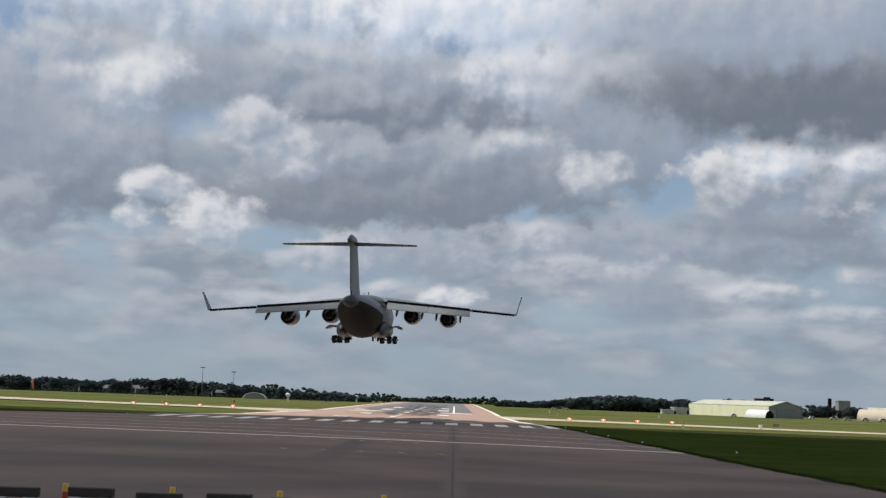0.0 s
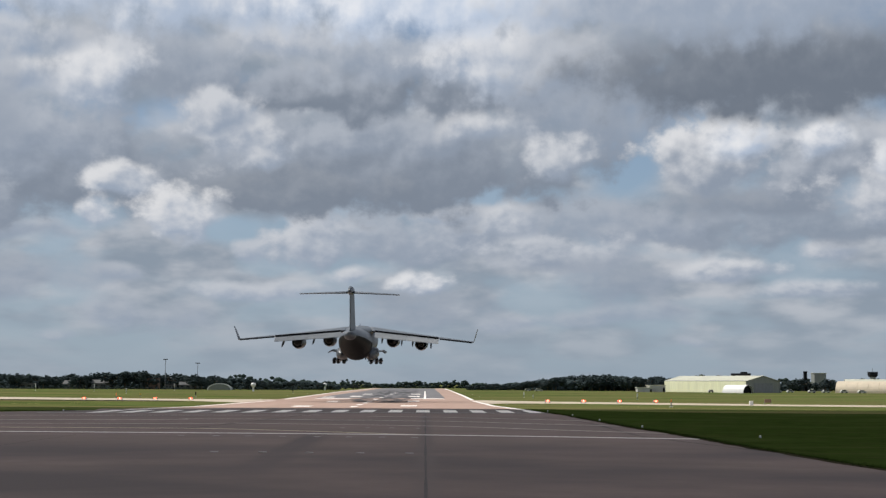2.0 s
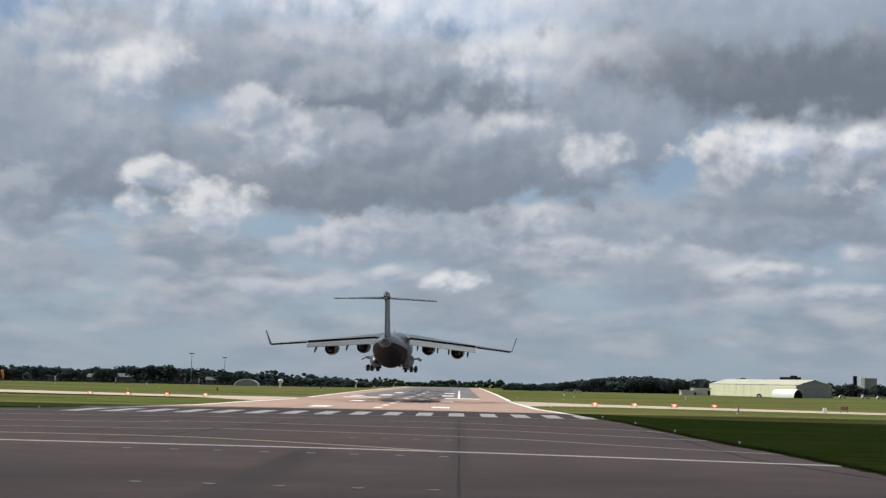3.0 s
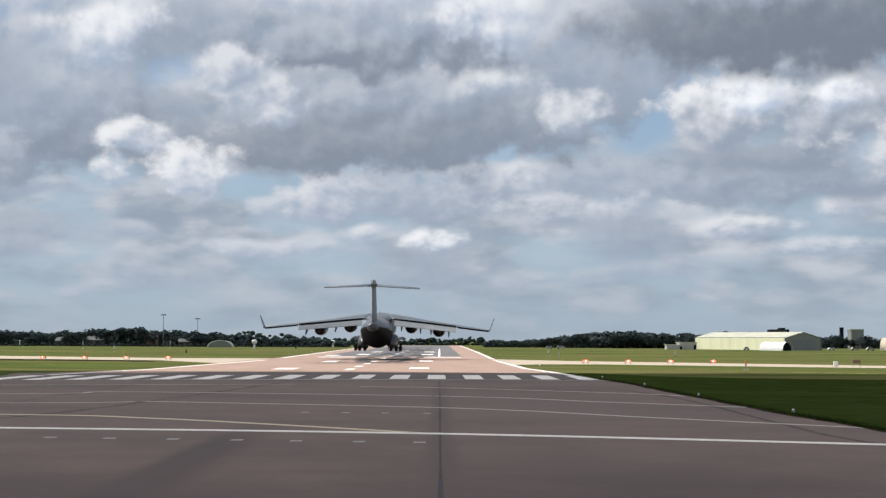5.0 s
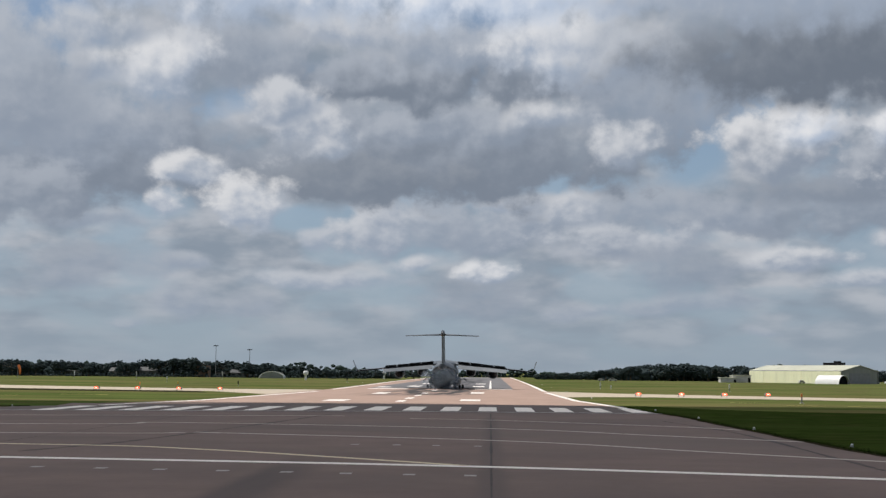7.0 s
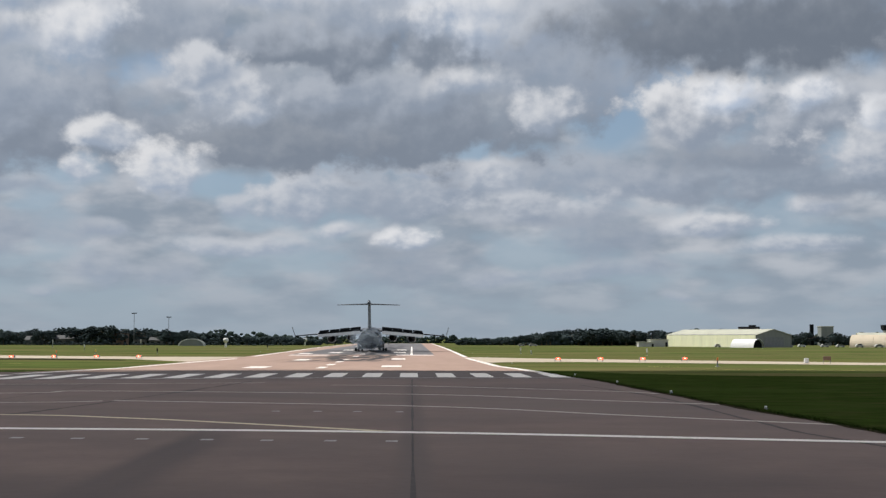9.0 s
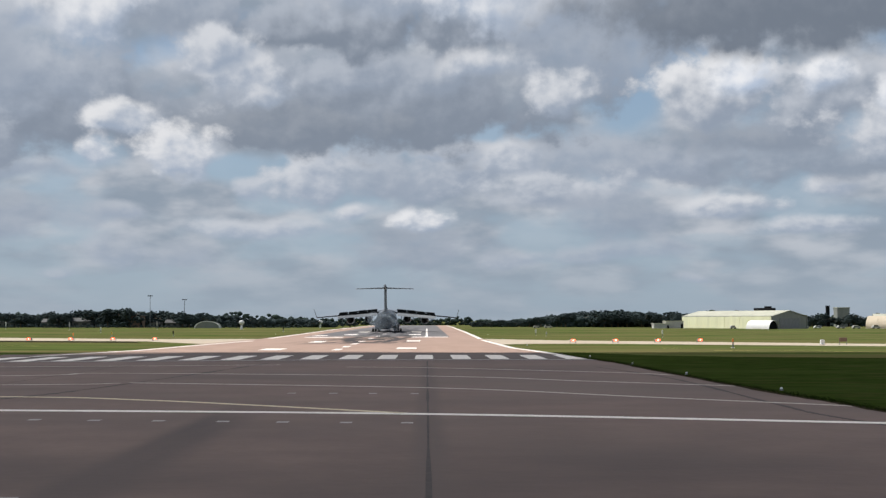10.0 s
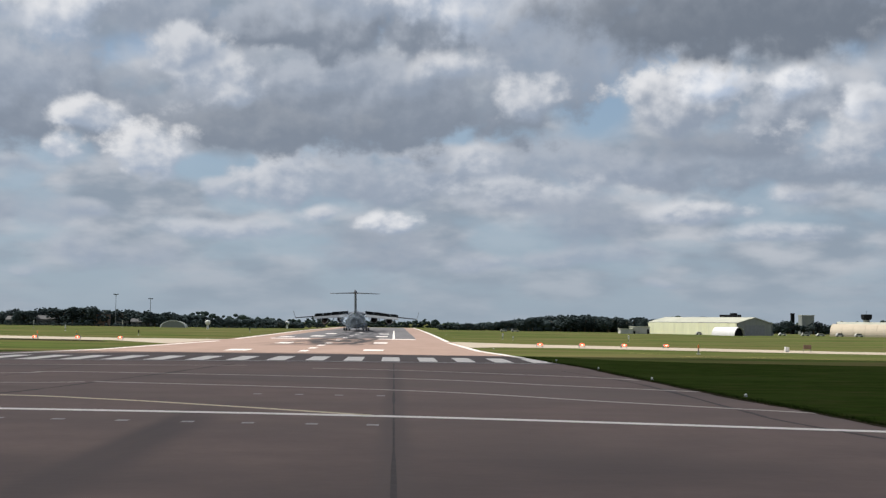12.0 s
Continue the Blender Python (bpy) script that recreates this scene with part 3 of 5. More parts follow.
part("paving_seam", strip([(0.05, y) for y in range(-70, 121, 4)], 0.10, 0.019, 0.5), SEAM, apron, "dark tarred seam running along the apron")
for x in (-24.5,):
    part("paving_seam", strip([(x + random.uniform(-0.06, 0.06), y) for y in range(-60, 110, 5)], 0.045, 0.0185, 0.8), SEAM, apron)
part("paving_seam", strip(smooth_line([(-21, 58), (-19.4, 63.3), (-18.2, 69.1), (-15.8, 89), (-13.5, 112)]), 0.30, 0.019, 0.9), SEAM, apron)
part("paving_seam", strip(smooth_line([(13.4, 103), (15.5, 83), (15.4, 58), (15.7, 49), (19, 30)]), 0.24, 0.019, 0.8), SEAM, apron)


for x, y, l in ((37, 157, 2.4), (45, 156, 3.0), (49.5, 152, 2.0), (54.0, 149.5, 3.2), (58, 148, 1.6), (33, 171, 2.0), (-58, 186, 3.5), (-66, 176, 2.5)):
    part("cut_grass_row", strip([(x - l + 0.4 * k * l, y - 0.25 * k + random.uniform(-0.2, 0.2)) for k in range(6)], 0.7, 0.05, 0.6), STRAW, ground, "dry straw-coloured row of cut grass")

# ragged grass along the paving
rg = random.Random(12)
gv, gf = [], []
for i in range(5200):
    k = rg.randrange(20, len(edge) - 1)
    t = rg.random()
    p = edge[k].lerp(edge[k + 1], t)
    gx, gy, h = p.x + rg.gauss(0.12, 0.22), p.y, rg.uniform(0.0, 0.07)
    for _ in range(3):
        a, w = rg.uniform(0, 6.28), rg.uniform(0.015, 0.04)
        n = len(gv)
        gv += [(gx - w * math.cos(a), gy - w * math.sin(a), 0.02), (gx + w * math.cos(a), gy + w * math.sin(a), 0.02), (gx + rg.uniform(-0.08, 0.08), gy + rg.uniform(-0.08, 0.08), 0.08 + h)]
        gf.append((n, n + 1, n + 2))
me = bpy.data.meshes.new("grass_tufts")
me.from_pydata(gv, [], gf)
me.materials.append(SHADED_TURF)
tagged(new("grass_tufts", me), "ragged grass tufts along the paving edge, coloured as shaded green", "grass", kind="stuff")

# ---- airfield lights and markers ----
def approach_lamp(x, y):
    e = thing("approach_lamp", pose(x, y, 0), "red glowing approach path lamp box on short legs in the grass", "airfield lamp", "approach lamps")
    part("housing", boxed(-0.44, 0.44, -0.5, 0.5, 0.34, 0.66, bevel=0.05), STEEL, e)
    part("lens", loft([ring(-0.56, 0.5, 0.40, 0.19, 16, power=0.8), ring(-0.50, 0.5, 0.43, 0.21, 16, power=0.8)]), REDLAMP, e, "glowing red lens")
    part("core", loft([ring(-0.60, 0.5, 0.15, 0.09, 12), ring(-0.555, 0.5, 0.17, 0.10, 12)]), LAMPCORE, e, "bright pale lamp core")
    for sx in (-0.45, 0.45):
        for sy in (-0.4, 0.4):
            part("leg", tube(bmesh.new(), (sx, sy, 0), (sx, sy, 0.36), 0.035, n=8), STEEL, e)
    return e


lamp = approach_lamp(23.4, 209)
for x, y in ((30.4, 210.5), (37.5, 212), (44.8, 214), (-68.4, 226), (-61.6, 227.5), (-54.8, 229.5), (-47.9, 231.5)):
    copy_thing(lamp, pose(x, y, 0))


def edge_light(x, y, label="small white runway edge light on a stub post"):
    e = thing("edge_light", pose(x, y, 0), label, "airfield lamp", "edge lights")
    part("base", tube(bmesh.new(), (0, 0, 0), (0, 0, 0.06), 0.11, 0.09, 12), STEEL, e)
    part("stem", tube(bmesh.new(), (0, 0, 0.05), (0, 0, 0.10), 0.04, n=8), STEEL, e)
    part("dome", loft([ring(0, 0.10, 0.08, 0.001, 12), *[[(0.08 * math.cos(a) * math.cos(6.283 * i / 12), 0.08 * math.cos(a) * math.sin(6.283 * i / 12), 0.10 + 0.09 * math.sin(a)) for i in range(12)] for a in (0.05, 0.6, 1.1, 1.5)]][1:]), WPAINT, e, "clear lamp dome", True)
    return e


el0 = edge_light(18.25, 67.2)
el0.location.z = 0.07
for x, y in ((17.3, 87.0), (16.85, 107), (16.0, 128), (14.6, 190), (23, 47), (-46, 125), (14.8, 255), (14.9, 320), (15.5, 390), (-37, 262), (-38, 330), (-39, 400)):
    copy_thing(el0, pose(x, y, 0.07 if x > 14 and y < 140 else 0.0))


def marker_post(x, y, h, m, label, wide=0.17):
    e = thing("marker_post", pose(x, y, 0), label, "marker", "marker posts")
    part("post", tube(bmesh.new(), (0, 0, 0), (0, 0, h * 0.65), 0.09, n=8), STEEL, e)
    part("head", boxed(-wide, wide, -0.7 * wide, 0.7 * wide, h * 0.45, h, bevel=0.04), m, e)
    part("foot", boxed(-0.25, 0.25, -0.25, 0.25, 0, 0.08, bevel=0.02), PALE, e)


for x, y, h, m in ((40.5, 172.5, 1.25, ORANGE), (26.3, 315, 1.9, WPAINT), (27.9, 305, 1.1, WPAINT), (51.3, 284, 2.0, WPAINT), (-151, 471, 3.0, WPAINT), (-94.9, 382, 2.0, WPAINT),
                   (-58, 300, 1.6, HULL2), (-46, 420, 1.7, HULL2), (-71.5, 298, 1.2, YELLOW), (-66, 245, 1.5, ORANGE), (-128, 470, 3.0, PALE), (-107, 520, 3.2, PALE)):
    marker_post(x, y, h, m, {"white_gloss_paint": "white marker box on a short post in grass", "dark_grey_panel_paint": "dark marker box on a post in grass", "yellow_lamp_shell": "yellow marker box low in the grass",
                             "orange_fabric": "orange marker box on a post in grass", "pale_render_wall": "pale concrete marker block on a post"}[m.name], 0.09 if m is ORANGE else 0.17)

sign = thing("taxiway_sign", pose(62.4, 195.3, 0), "low dark taxiway sign board on two legs", "sign")
part("board", boxed(-0.6, 0.6, -0.1, 0.1, 0.5, 1.1, bevel=0.03), BRICK, sign)
for s in (-0.55, 0.55):
    part("leg", tube(bmesh.new(), (s, 0, 0), (s, 0, 0.52), 0.05, n=8), STEEL, sign)
cabinet = thing("white_cabinet", pose(59.8, 197, 0), "small white equipment cabinet beside the taxiway", "cabinet")
part("body", boxed(-0.3, 0.3, -0.25, 0.25, 0.06, 0.75, bevel=0.04), WPAINT, cabinet)
part("plinth", boxed(-0.46, 0.46, -0.36, 0.36, 0, 0.07), PALE, cabinet)

# barrier of timber baulks with lamp heads, close to the fence
baulk = None
for i, (x, y, h) in enumerate(((-15.4, -19.4, 0.60), (-13.3, -19.6, 0.55), (-11.1, -19.2, 0.58), (-8.9, -19.6, 0.52), (-6.8, -19.3, 0.55), (-4.8, -19.5, 0.50), (-2.6, -19.4, 0.46))):
    e = thing("timber_baulk", pose(x, y, 0, 0, 0, random.uniform(-4, 4)), "dark weathered timber baulk lying on a block", "barrier", "timber baulks")
    part("beam", boxed(-0.70, 0.70, -0.16, 0.16, h - 0.3, h, bevel=0.03), TIMBER, e)
    for s in (-0.45, 0.45):
        part("block", boxed(s - 0.2, s + 0.2, -0.2, 0.2, 0, h - 0.298, bevel=0.02), PALE, e)
for x in (-15.6, -12.2, -8.8, -5.4, -2.1, 1.3, 4.7):
    e = thing("barrier_lamp", pose(x, -18.2, 0), "yellow and red barrier lamp on a low stub", "lamp", "barrier lamps")
    part("stub", tube(bmesh.new(), (0, 0, 0), (0, 0, 0.34), 0.10, 0.09, 10), REDP, e, "red painted stub")
    part("cap", tube(bmesh.new(), (0, 0, 0.34), (0, 0, 0.60), 0.10, 0.09, 12), YELLOW, e, "yellow lamp cap")
for x, y in ((-11.2, 27.3), (-8.6, 27.1), (-6.1, 26.8), (-3.4, 26.6), (-0.8, 26.4)):
    e = thing("marker_block", pose(x, y, 0, 0, 0, random.uniform(-3, 3)), "flat white painted concrete marker block on the asphalt", "marker", "white marker blocks")
    part("block", boxed(-0.22, 0.22, -0.12, 0.12, 0, 0.06, bevel=0.02), WORN, e)


slab_thing = thing("kerb_slab", pose(7.8, -18.6, 0, 0, 0, 3), "grey concrete slab lying on the asphalt", "slab")
part("slab", boxed(-1.2, 1.2, -0.5, 0.5, 0, 0.42, bevel=0.05), PALE, slab_thing)
part("lifting_hoop", tube(bmesh.new(), (-0.3, 0, 0.42), (0.3, 0, 0.46), 0.03, n=8), STEEL, slab_thing)

# stand what is out on the grass on the hollow's ground
for ob in list(scene.objects):
    if ob.parent is None and ob.type == "EMPTY" and ob.name.split(".")[0] in ("approach_lamp", "edge_light", "marker_post", "taxiway_sign", "white_cabinet") and ob.location.y > 150:
        x, y = ob.location.x, ob.location.y
        far = stretch(y)
        ob.location = (x * far / y, far, ground_z(x * far / y, far))

# ---- trees ----
def ico():
    """Corners and triangles of a unit icosahedron."""
    b = bmesh.new()
    bmesh.ops.create_icosphere(b, subdivisions=1, radius=1)
    b.verts.ensure_lookup_table()
    co, tri = np.array([v.co[:] for v in b.verts]), np.array([[v.index for v in f.verts] for f in b.faces])
    b.free()
    return co, tri


ICO, ICO_FACES = ico()


def tree_mesh(seed, h):
    """A crown of small leaf clumps round several heads, and a trunk with limbs."""
    rng, wood, V, T = random.Random(seed), bmesh.new(), [], []
    w = h * rng.uniform(0.62, 0.82)
    tube(wood, (0, 0, 0), (0, 0, h * 0.45), h * 0.035, h * 0.02, 7)
    for k in range(5):
        a, up = k * 1.26 + rng.random(), rng.uniform(0.3, 0.45)
        tip = Vector((math.cos(a) * w * 0.6, math.sin(a) * w * 0.6, h * rng.uniform(0.55, 0.75)))
        tube(wood, (0, 0, h * up), tip, h * 0.014, h * 0.005, 5)
    heads = [Vector((rng.uniform(-0.5, 0.5) * w, rng.uniform(-0.5, 0.5) * w, h * rng.uniform(0.35, 0.70))) for _ in range(6)] + [Vector((0, 0, h * 0.68)), Vector((0, 0, h * 0.35))]
    for _ in range(340):
        d = Vector((rng.gauss(0, 1), rng.gauss(0, 1), rng.gauss(0, 0.8))).normalized()
        p = rng.choice(heads) + d * w * rng.uniform(0.12, 0.30)
        p.z = max(h * 0.08, min(h * 0.93, p.z))
        r = w * rng.uniform(0.045, 0.085)
        k = np.array([[rng.uniform(0.7, 1.3)] for _ in ICO])
        T.append(ICO_FACES + 12 * len(V))
        V.append(ICO * k * [r, r, r * 0.8] + list(p))
    crown = bpy.data.meshes.new("crown")
    crown.from_pydata(np.concatenate(V).tolist(), [], np.concatenate(T).tolist())
    crown.materials.append(HAZED_LEAF)
    crown.shade_smooth()
    return crown, wood


KINDS = []
for s in range(6):
    crown, wood = tree_mesh(s + 3, 10.0)
    b = part("trunk", wood, BARK)
    KINDS.append((crown, b.data))
    bpy.data.objects.remove(b)
trng = random.Random(8)


def tree(x, y, h, far=False):
    crown, wood = trng.choice(KINDS)
    s = h / 10
    e = thing("tree", pose(x, y, 0, 0, 0, trng.uniform(0, 360)), "broadleaf tree in a field hedge row, dark green with haze-blue tint", "tree", "airfield tree line")
    for n, d in (("crown", crown), ("trunk", wood)):
        o = new(n, d)
        o.parent, o.scale = e, (s * trng.uniform(1.2, 1.6), s * trng.uniform(1.1, 1.4), s)
    return e


def line_height(x, y, knots):
    u = x / y
    for (a, ha), (b, hb) in zip(knots, knots[1:]):
        if a <= u <= b:
            return ha + (hb - ha) * (u - a) / (b - a)
    return knots[0][1] if u < knots[0][0] else knots[-1][1]


# height of the line of trees by bearing, west and east of the runway
WEST = [(-0.62, 12), (-0.40, 9.5), (-0.325, 10.0), (-0.30, 8.5), (-0.27, 11.0), (-0.235, 12.0), (-0.21, 10), (-0.185, 10.5), (-0.165, 8), (-0.145, 7), (-0.12, 6.0), (-0.10, 5.0), (-0.06, 3.5)]
EAST = [(0.035, 3.5), (0.05, 5.0), (0.07, 4.5), (0.085, 7.5), (0.10, 8.0), (0.105, 10.5), (0.15, 11.5), (0.18, 10.5), (0.20, 10.0)]
for i in range(110):
    u = -0.60 + 0.545 * (i + trng.uniform(-0.4, 0.4)) / 109
    y = 640 + trng.uniform(-14, 40)
    tree(u * y, y, line_height(u * y, y, WEST) * trng.uniform(0.74, 0.95))
for i in range(40):
    u = 0.036 + 0.165 * (i + trng.uniform(-0.4, 0.4)) / 39
    y = 660 + trng.uniform(-10, 40)
    tree(u * y, y, line_height(u * y, y, EAST) * trng.uniform(0.72, 0.90))
for i in range(26):
    u = 0.298 + 0.20 * (i + trng.uniform(-0.4, 0.4)) / 25
    y = 720 + trng.uniform(-10, 40)
    tree(u * y, y, 9.0 * trng.uniform(0.6, 1.0))
for u in (0.238, 0.246, 0.256):
    tree(u * 700, 700, 10.2)


def wood_mass(name, runs, material, label):
    """Far woods and hedges as one mass of leaf clumps."""
    rng = random.Random(21)
    co, tri = ICO, ICO_FACES
    V, Fc = [], []
    for x0, x1, y, h, n in runs:
        for i in range(n):
            x, r = rng.uniform(x0, x1), rng.uniform(0.10, 0.22) * h
            top = h * (0.72 + 0.28 * math.sin(x * 0.11 + y) * math.sin(x * 0.041)) * rng.uniform(0.75, 1.1)
            z = rng.uniform(0.05, 0.92) ** 1.2 * top
            k = np.array([[rng.uniform(0.7, 1.25)] for _ in co])
            Fc.append(tri + 12 * len(V))
            V.append(co * k * [r * 1.3, r, r * 0.9] + [x, y + rng.uniform(-5, 5), max(z, r * 0.5)])
    me = bpy.data.meshes.new(name)
    me.from_pydata(np.concatenate(V).tolist(), [], np.concatenate(Fc).tolist())
    me.materials.append(material)
    me.shade_smooth()
    return tagged(new(name, me), label, "woods", kind="stuff")


wood_mass("hedge_undergrowth", [(-400, -46, 660, 6.0, 3200), (-400, -60, 628, 2.2, 1300), (24, 70, 705, 4.5, 400), (66, 142, 690, 8.0, 1500), (200, 380, 760, 6.5, 1300)], HAZED_LEAF, "dense hedge and undergrowth below the trees, dark green with haze-blue tint")
wood_mass("far_woods", [(-130, 130, 960, 6.5, 1100), (-1500, -120, 1250, 13, 1800), (120, 1500, 1250, 13, 1800)], FAR_HAZED_LEAF, "hazy blue-green woods along the far edge")


# ---- buildings ----
def hangar(name, corner, along, deep, length, depth, eave, ridge, wall_m, roof_m, gable_m, label, bays=10, door=True):
    """A shed: long front wall from corner along one way, gable end along the other, the ridge parallel to the front."""
    c, a, d = Vector((*corner, 0)), Vector((*along, 0)).normalized(), Vector((*deep, 0)).normalized()
    e = thing(name, Matrix.Translation(c), label, "hangar")
    P = lambda s, t, z: a * s + d * t + Vector((0, 0, z))
    def wall(p, q, z0=0.0, z1=None):
        n = Vector((0, 0, 1)).cross(q - p).normalized() * 0.3
        return loft([[p + Vector((0, 0, z0)), q + Vector((0, 0, z0)), q + Vector((0, 0, z1)), p + Vector((0, 0, z1))],
                     [p + n + Vector((0, 0, z0)), q + n + Vector((0, 0, z0)), q + n + Vector((0, 0, z1)), p + n + Vector((0, 0, z1))]])
    for k in range(bays):
        p, q = P(length * k / bays, 0.0 + 0.02 * (k % 2), 0), P(length * (k + 1) / bays - 0.12, 0.02 * (k % 2), 0)
        part("wall_panel", wall(p, q, 0, eave), wall_m, e)
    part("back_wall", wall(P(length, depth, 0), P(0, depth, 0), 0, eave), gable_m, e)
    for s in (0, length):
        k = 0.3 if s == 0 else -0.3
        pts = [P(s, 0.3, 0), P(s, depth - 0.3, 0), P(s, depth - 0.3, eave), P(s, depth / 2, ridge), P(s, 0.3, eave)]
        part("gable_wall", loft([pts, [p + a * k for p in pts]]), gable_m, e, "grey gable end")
    for t0, t1 in ((-0.12, depth / 2), (depth + 0.12, depth / 2)):
        z0, z1 = eave - 0.05, ridge + 0.12
        for k in range(bays):
            s0, s1 = length * k / bays - (0.4 if k == 0 else 0), length * (k + 1) / bays + (0.4 if k == bays - 1 else -0.06)
            q = [P(s0, t0, z0), P(s1, t0, z0), P(s1, t1, z1), P(s0, t1, z1)]
            part("roof_sheet", loft([q, [p + Vector((0, 0, 0.22)) for p in q]]), roof_m, e)
    part("gutter", loft([[P(-0.4, -0.24, eave + z) + d * w for w, z in ((0, 0), (0.12, 0), (0.12, 0.25), (0, 0.25))], [P(length + 0.4, -0.24, eave + z) + d * w for w, z in ((0, 0), (0.12, 0), (0.12, 0.25), (0, 0.25))]]), STEEL, e)
    if door:
        q = [P(-0.06, depth * 0.22, 0), P(-0.06, depth * 0.78, 0), P(-0.06, depth * 0.78, eave * 0.85), P(-0.06, depth * 0.22, eave * 0.85)]
        part("sliding_door", loft([q, [p - a * 0.1 for p in q]]), STEEL, e, "dark grey sliding door")
    return e, P


# pale front carries its sunlit look in the colour; gable and back stay grey
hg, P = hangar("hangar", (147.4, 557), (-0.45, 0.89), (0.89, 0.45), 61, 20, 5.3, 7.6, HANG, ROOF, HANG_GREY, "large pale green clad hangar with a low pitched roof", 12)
q = [P(25, -0.05, 2.6), P(28, -0.05, 2.6), P(28, -0.05, 3.2), P(25, -0.05, 3.2)]
part("vent", loft([q, [p + Vector((-0.03, -0.06, 0)) for p in q]]), HANG_GREY, hg, "small grey vent")
for u0, u1, w0, h in ((13, 25, 12.0, 9.1), (16, 18.5, 12.4, 9.8)):
    q = [P(u0, w0, 6.6), P(u1, w0, 6.6), P(u1, w0, h), P(u0, w0, h)]
    part("roof_plant", loft([q, [p + Vector((1.8, 0.9, 0)) for p in q]]), HULL2, hg, "dark plant housing on the roof")


def arched_shed(name, x, y, turn, w, l, h, m, label, ribs=8):
    e = thing(name, pose(x, y, 0, 0, 0, turn), label, "shed")
    arc = lambda r, yy: [(w / 2 * r * math.cos(a), yy, h * r * math.sin(a)) for a in [math.pi * i / 18 for i in range(19)]]
    for k in range(ribs):
        y0, y1 = -l / 2 + l * k / ribs, -l / 2 + l * (k + 1) / ribs - 0.08
        part("arch_sheet", loft([arc(1, y0) + arc(0.97, y0)[::-1], arc(1, y1) + arc(0.97, y1)[::-1]]), m, e)
    part("end_wall", loft([arc(0.97, l / 2 - 0.4), arc(0.97, l / 2 - 0.2)]), m, e)
    # near-black sheet set inside the open end in place of the interior's shade
    part("door_curtain", loft([arc(0.96, -l / 2 + 1.2), arc(0.96, -l / 2 + 1.3)]), HULL2, e, "dark sheet standing for the shade inside the open doorway")
    return e


arched_shed("arched_store", 140.5, 545, 28, 6.0, 14, 3.6, WPAINT, "white arched store with a dark open end")
for i, (x, y) in enumerate(((216, 575), (232, 560))):
    arched_shed("fabric_shelter", x + i * 30, y, 60, 15, 40, 5.6, SAND, "sand coloured arched fabric aircraft shelter")
hangar("maintenance_hangar", (356, 640), (-0.97, 0.25), (0.25, 0.97), 92, 50, 13, 15.5, HANG_GREY, ROOF, HANG_GREY, "long grey-green maintenance hangar with tall door panels", 16)
hangar("stone_shed", (256, 620), (-0.97, 0.25), (0.25, 0.97), 40, 22, 4, 6.5, BRICK, ROOF, BRICK, "low brown brick shed with a sheet roof", 8, False)


def small_building(x, y, w, d, h, m, label, flat=True, windows=4):
    top = SLATE if x < 0 else ROOF
    e = thing("building", pose(x, y, 0), label, "building")
    part("wall", boxed(-w / 2, w / 2, -d / 2, d / 2, 0, h), m, e)
    if flat:
        part("roof", boxed(-w / 2 - 0.3, w / 2 + 0.3, -d / 2 - 0.3, d / 2 + 0.3, h, h + 0.35, bevel=0.05), top, e)
    else:
        part("roof", loft([[(sx * (w / 2 + 0.4), -d / 2 - 0.4, h), (sx * (w / 2 + 0.4), d / 2 + 0.4, h), (sx * (w / 2 + 0.4), 0, h + d * 0.22)] for sx in (-1, 1)]), top, e)
    for k in range(windows):
        cx = -w / 2 + w * (k + 0.5) / windows
        part("window", boxed(cx - w / windows * 0.28, cx + w / windows * 0.28, -d / 2 - 0.06, -d / 2 + 0.1, h * 0.42, h * 0.72), GLASS, e)
    part("door", boxed(w * 0.4 - 0.5, w * 0.4 + 0.5, -d / 2 - 0.08, -d / 2 + 0.1, 0, min(2.1, h * 0.7)), HULL2, e)
    return e


for x, y, w, d, h, m, fl, lb in ((-166, 640, 12, 8, 3.0, DIM, False, "grey low building with a dark pitched roof among trees"), (-182, 640, 9, 8, 2.6, DIM, False, "grey low building with a dark pitched roof among trees"),
                                 (-140, 636, 5.5, 6, 5.6, BRICK, True, "brown brick watch building with a flat roof"), (-122, 638, 9, 7, 2.4, DIM, False, "grey low building with a dark pitched roof among trees"),
                                 (-204, 640, 10, 7, 2.4, DIM, True, "grey-green flat roofed hut"), (-131, 636, 5, 5, 2.2, DIM, True, "grey-green flat roofed hut"),
                                 (113, 598, 8, 8, 3.0, PALE, True, "pale flat roofed annex beside the hangar"), (106.5, 594, 7, 6, 1.9, PALE, True, "pale flat roofed annex beside the hangar"),
                                 (168, 604, 8, 6, 3.4, PALE, True, "pale office block with a window band"), (236.5, 742, 7, 7, 10.6, HANG_GREY, True, "grey-green tall block behind the trees")):
    small_building(x, y, w, d, h, m, lb, fl, 0 if h > 10 or 100 < x < 120 else 3)
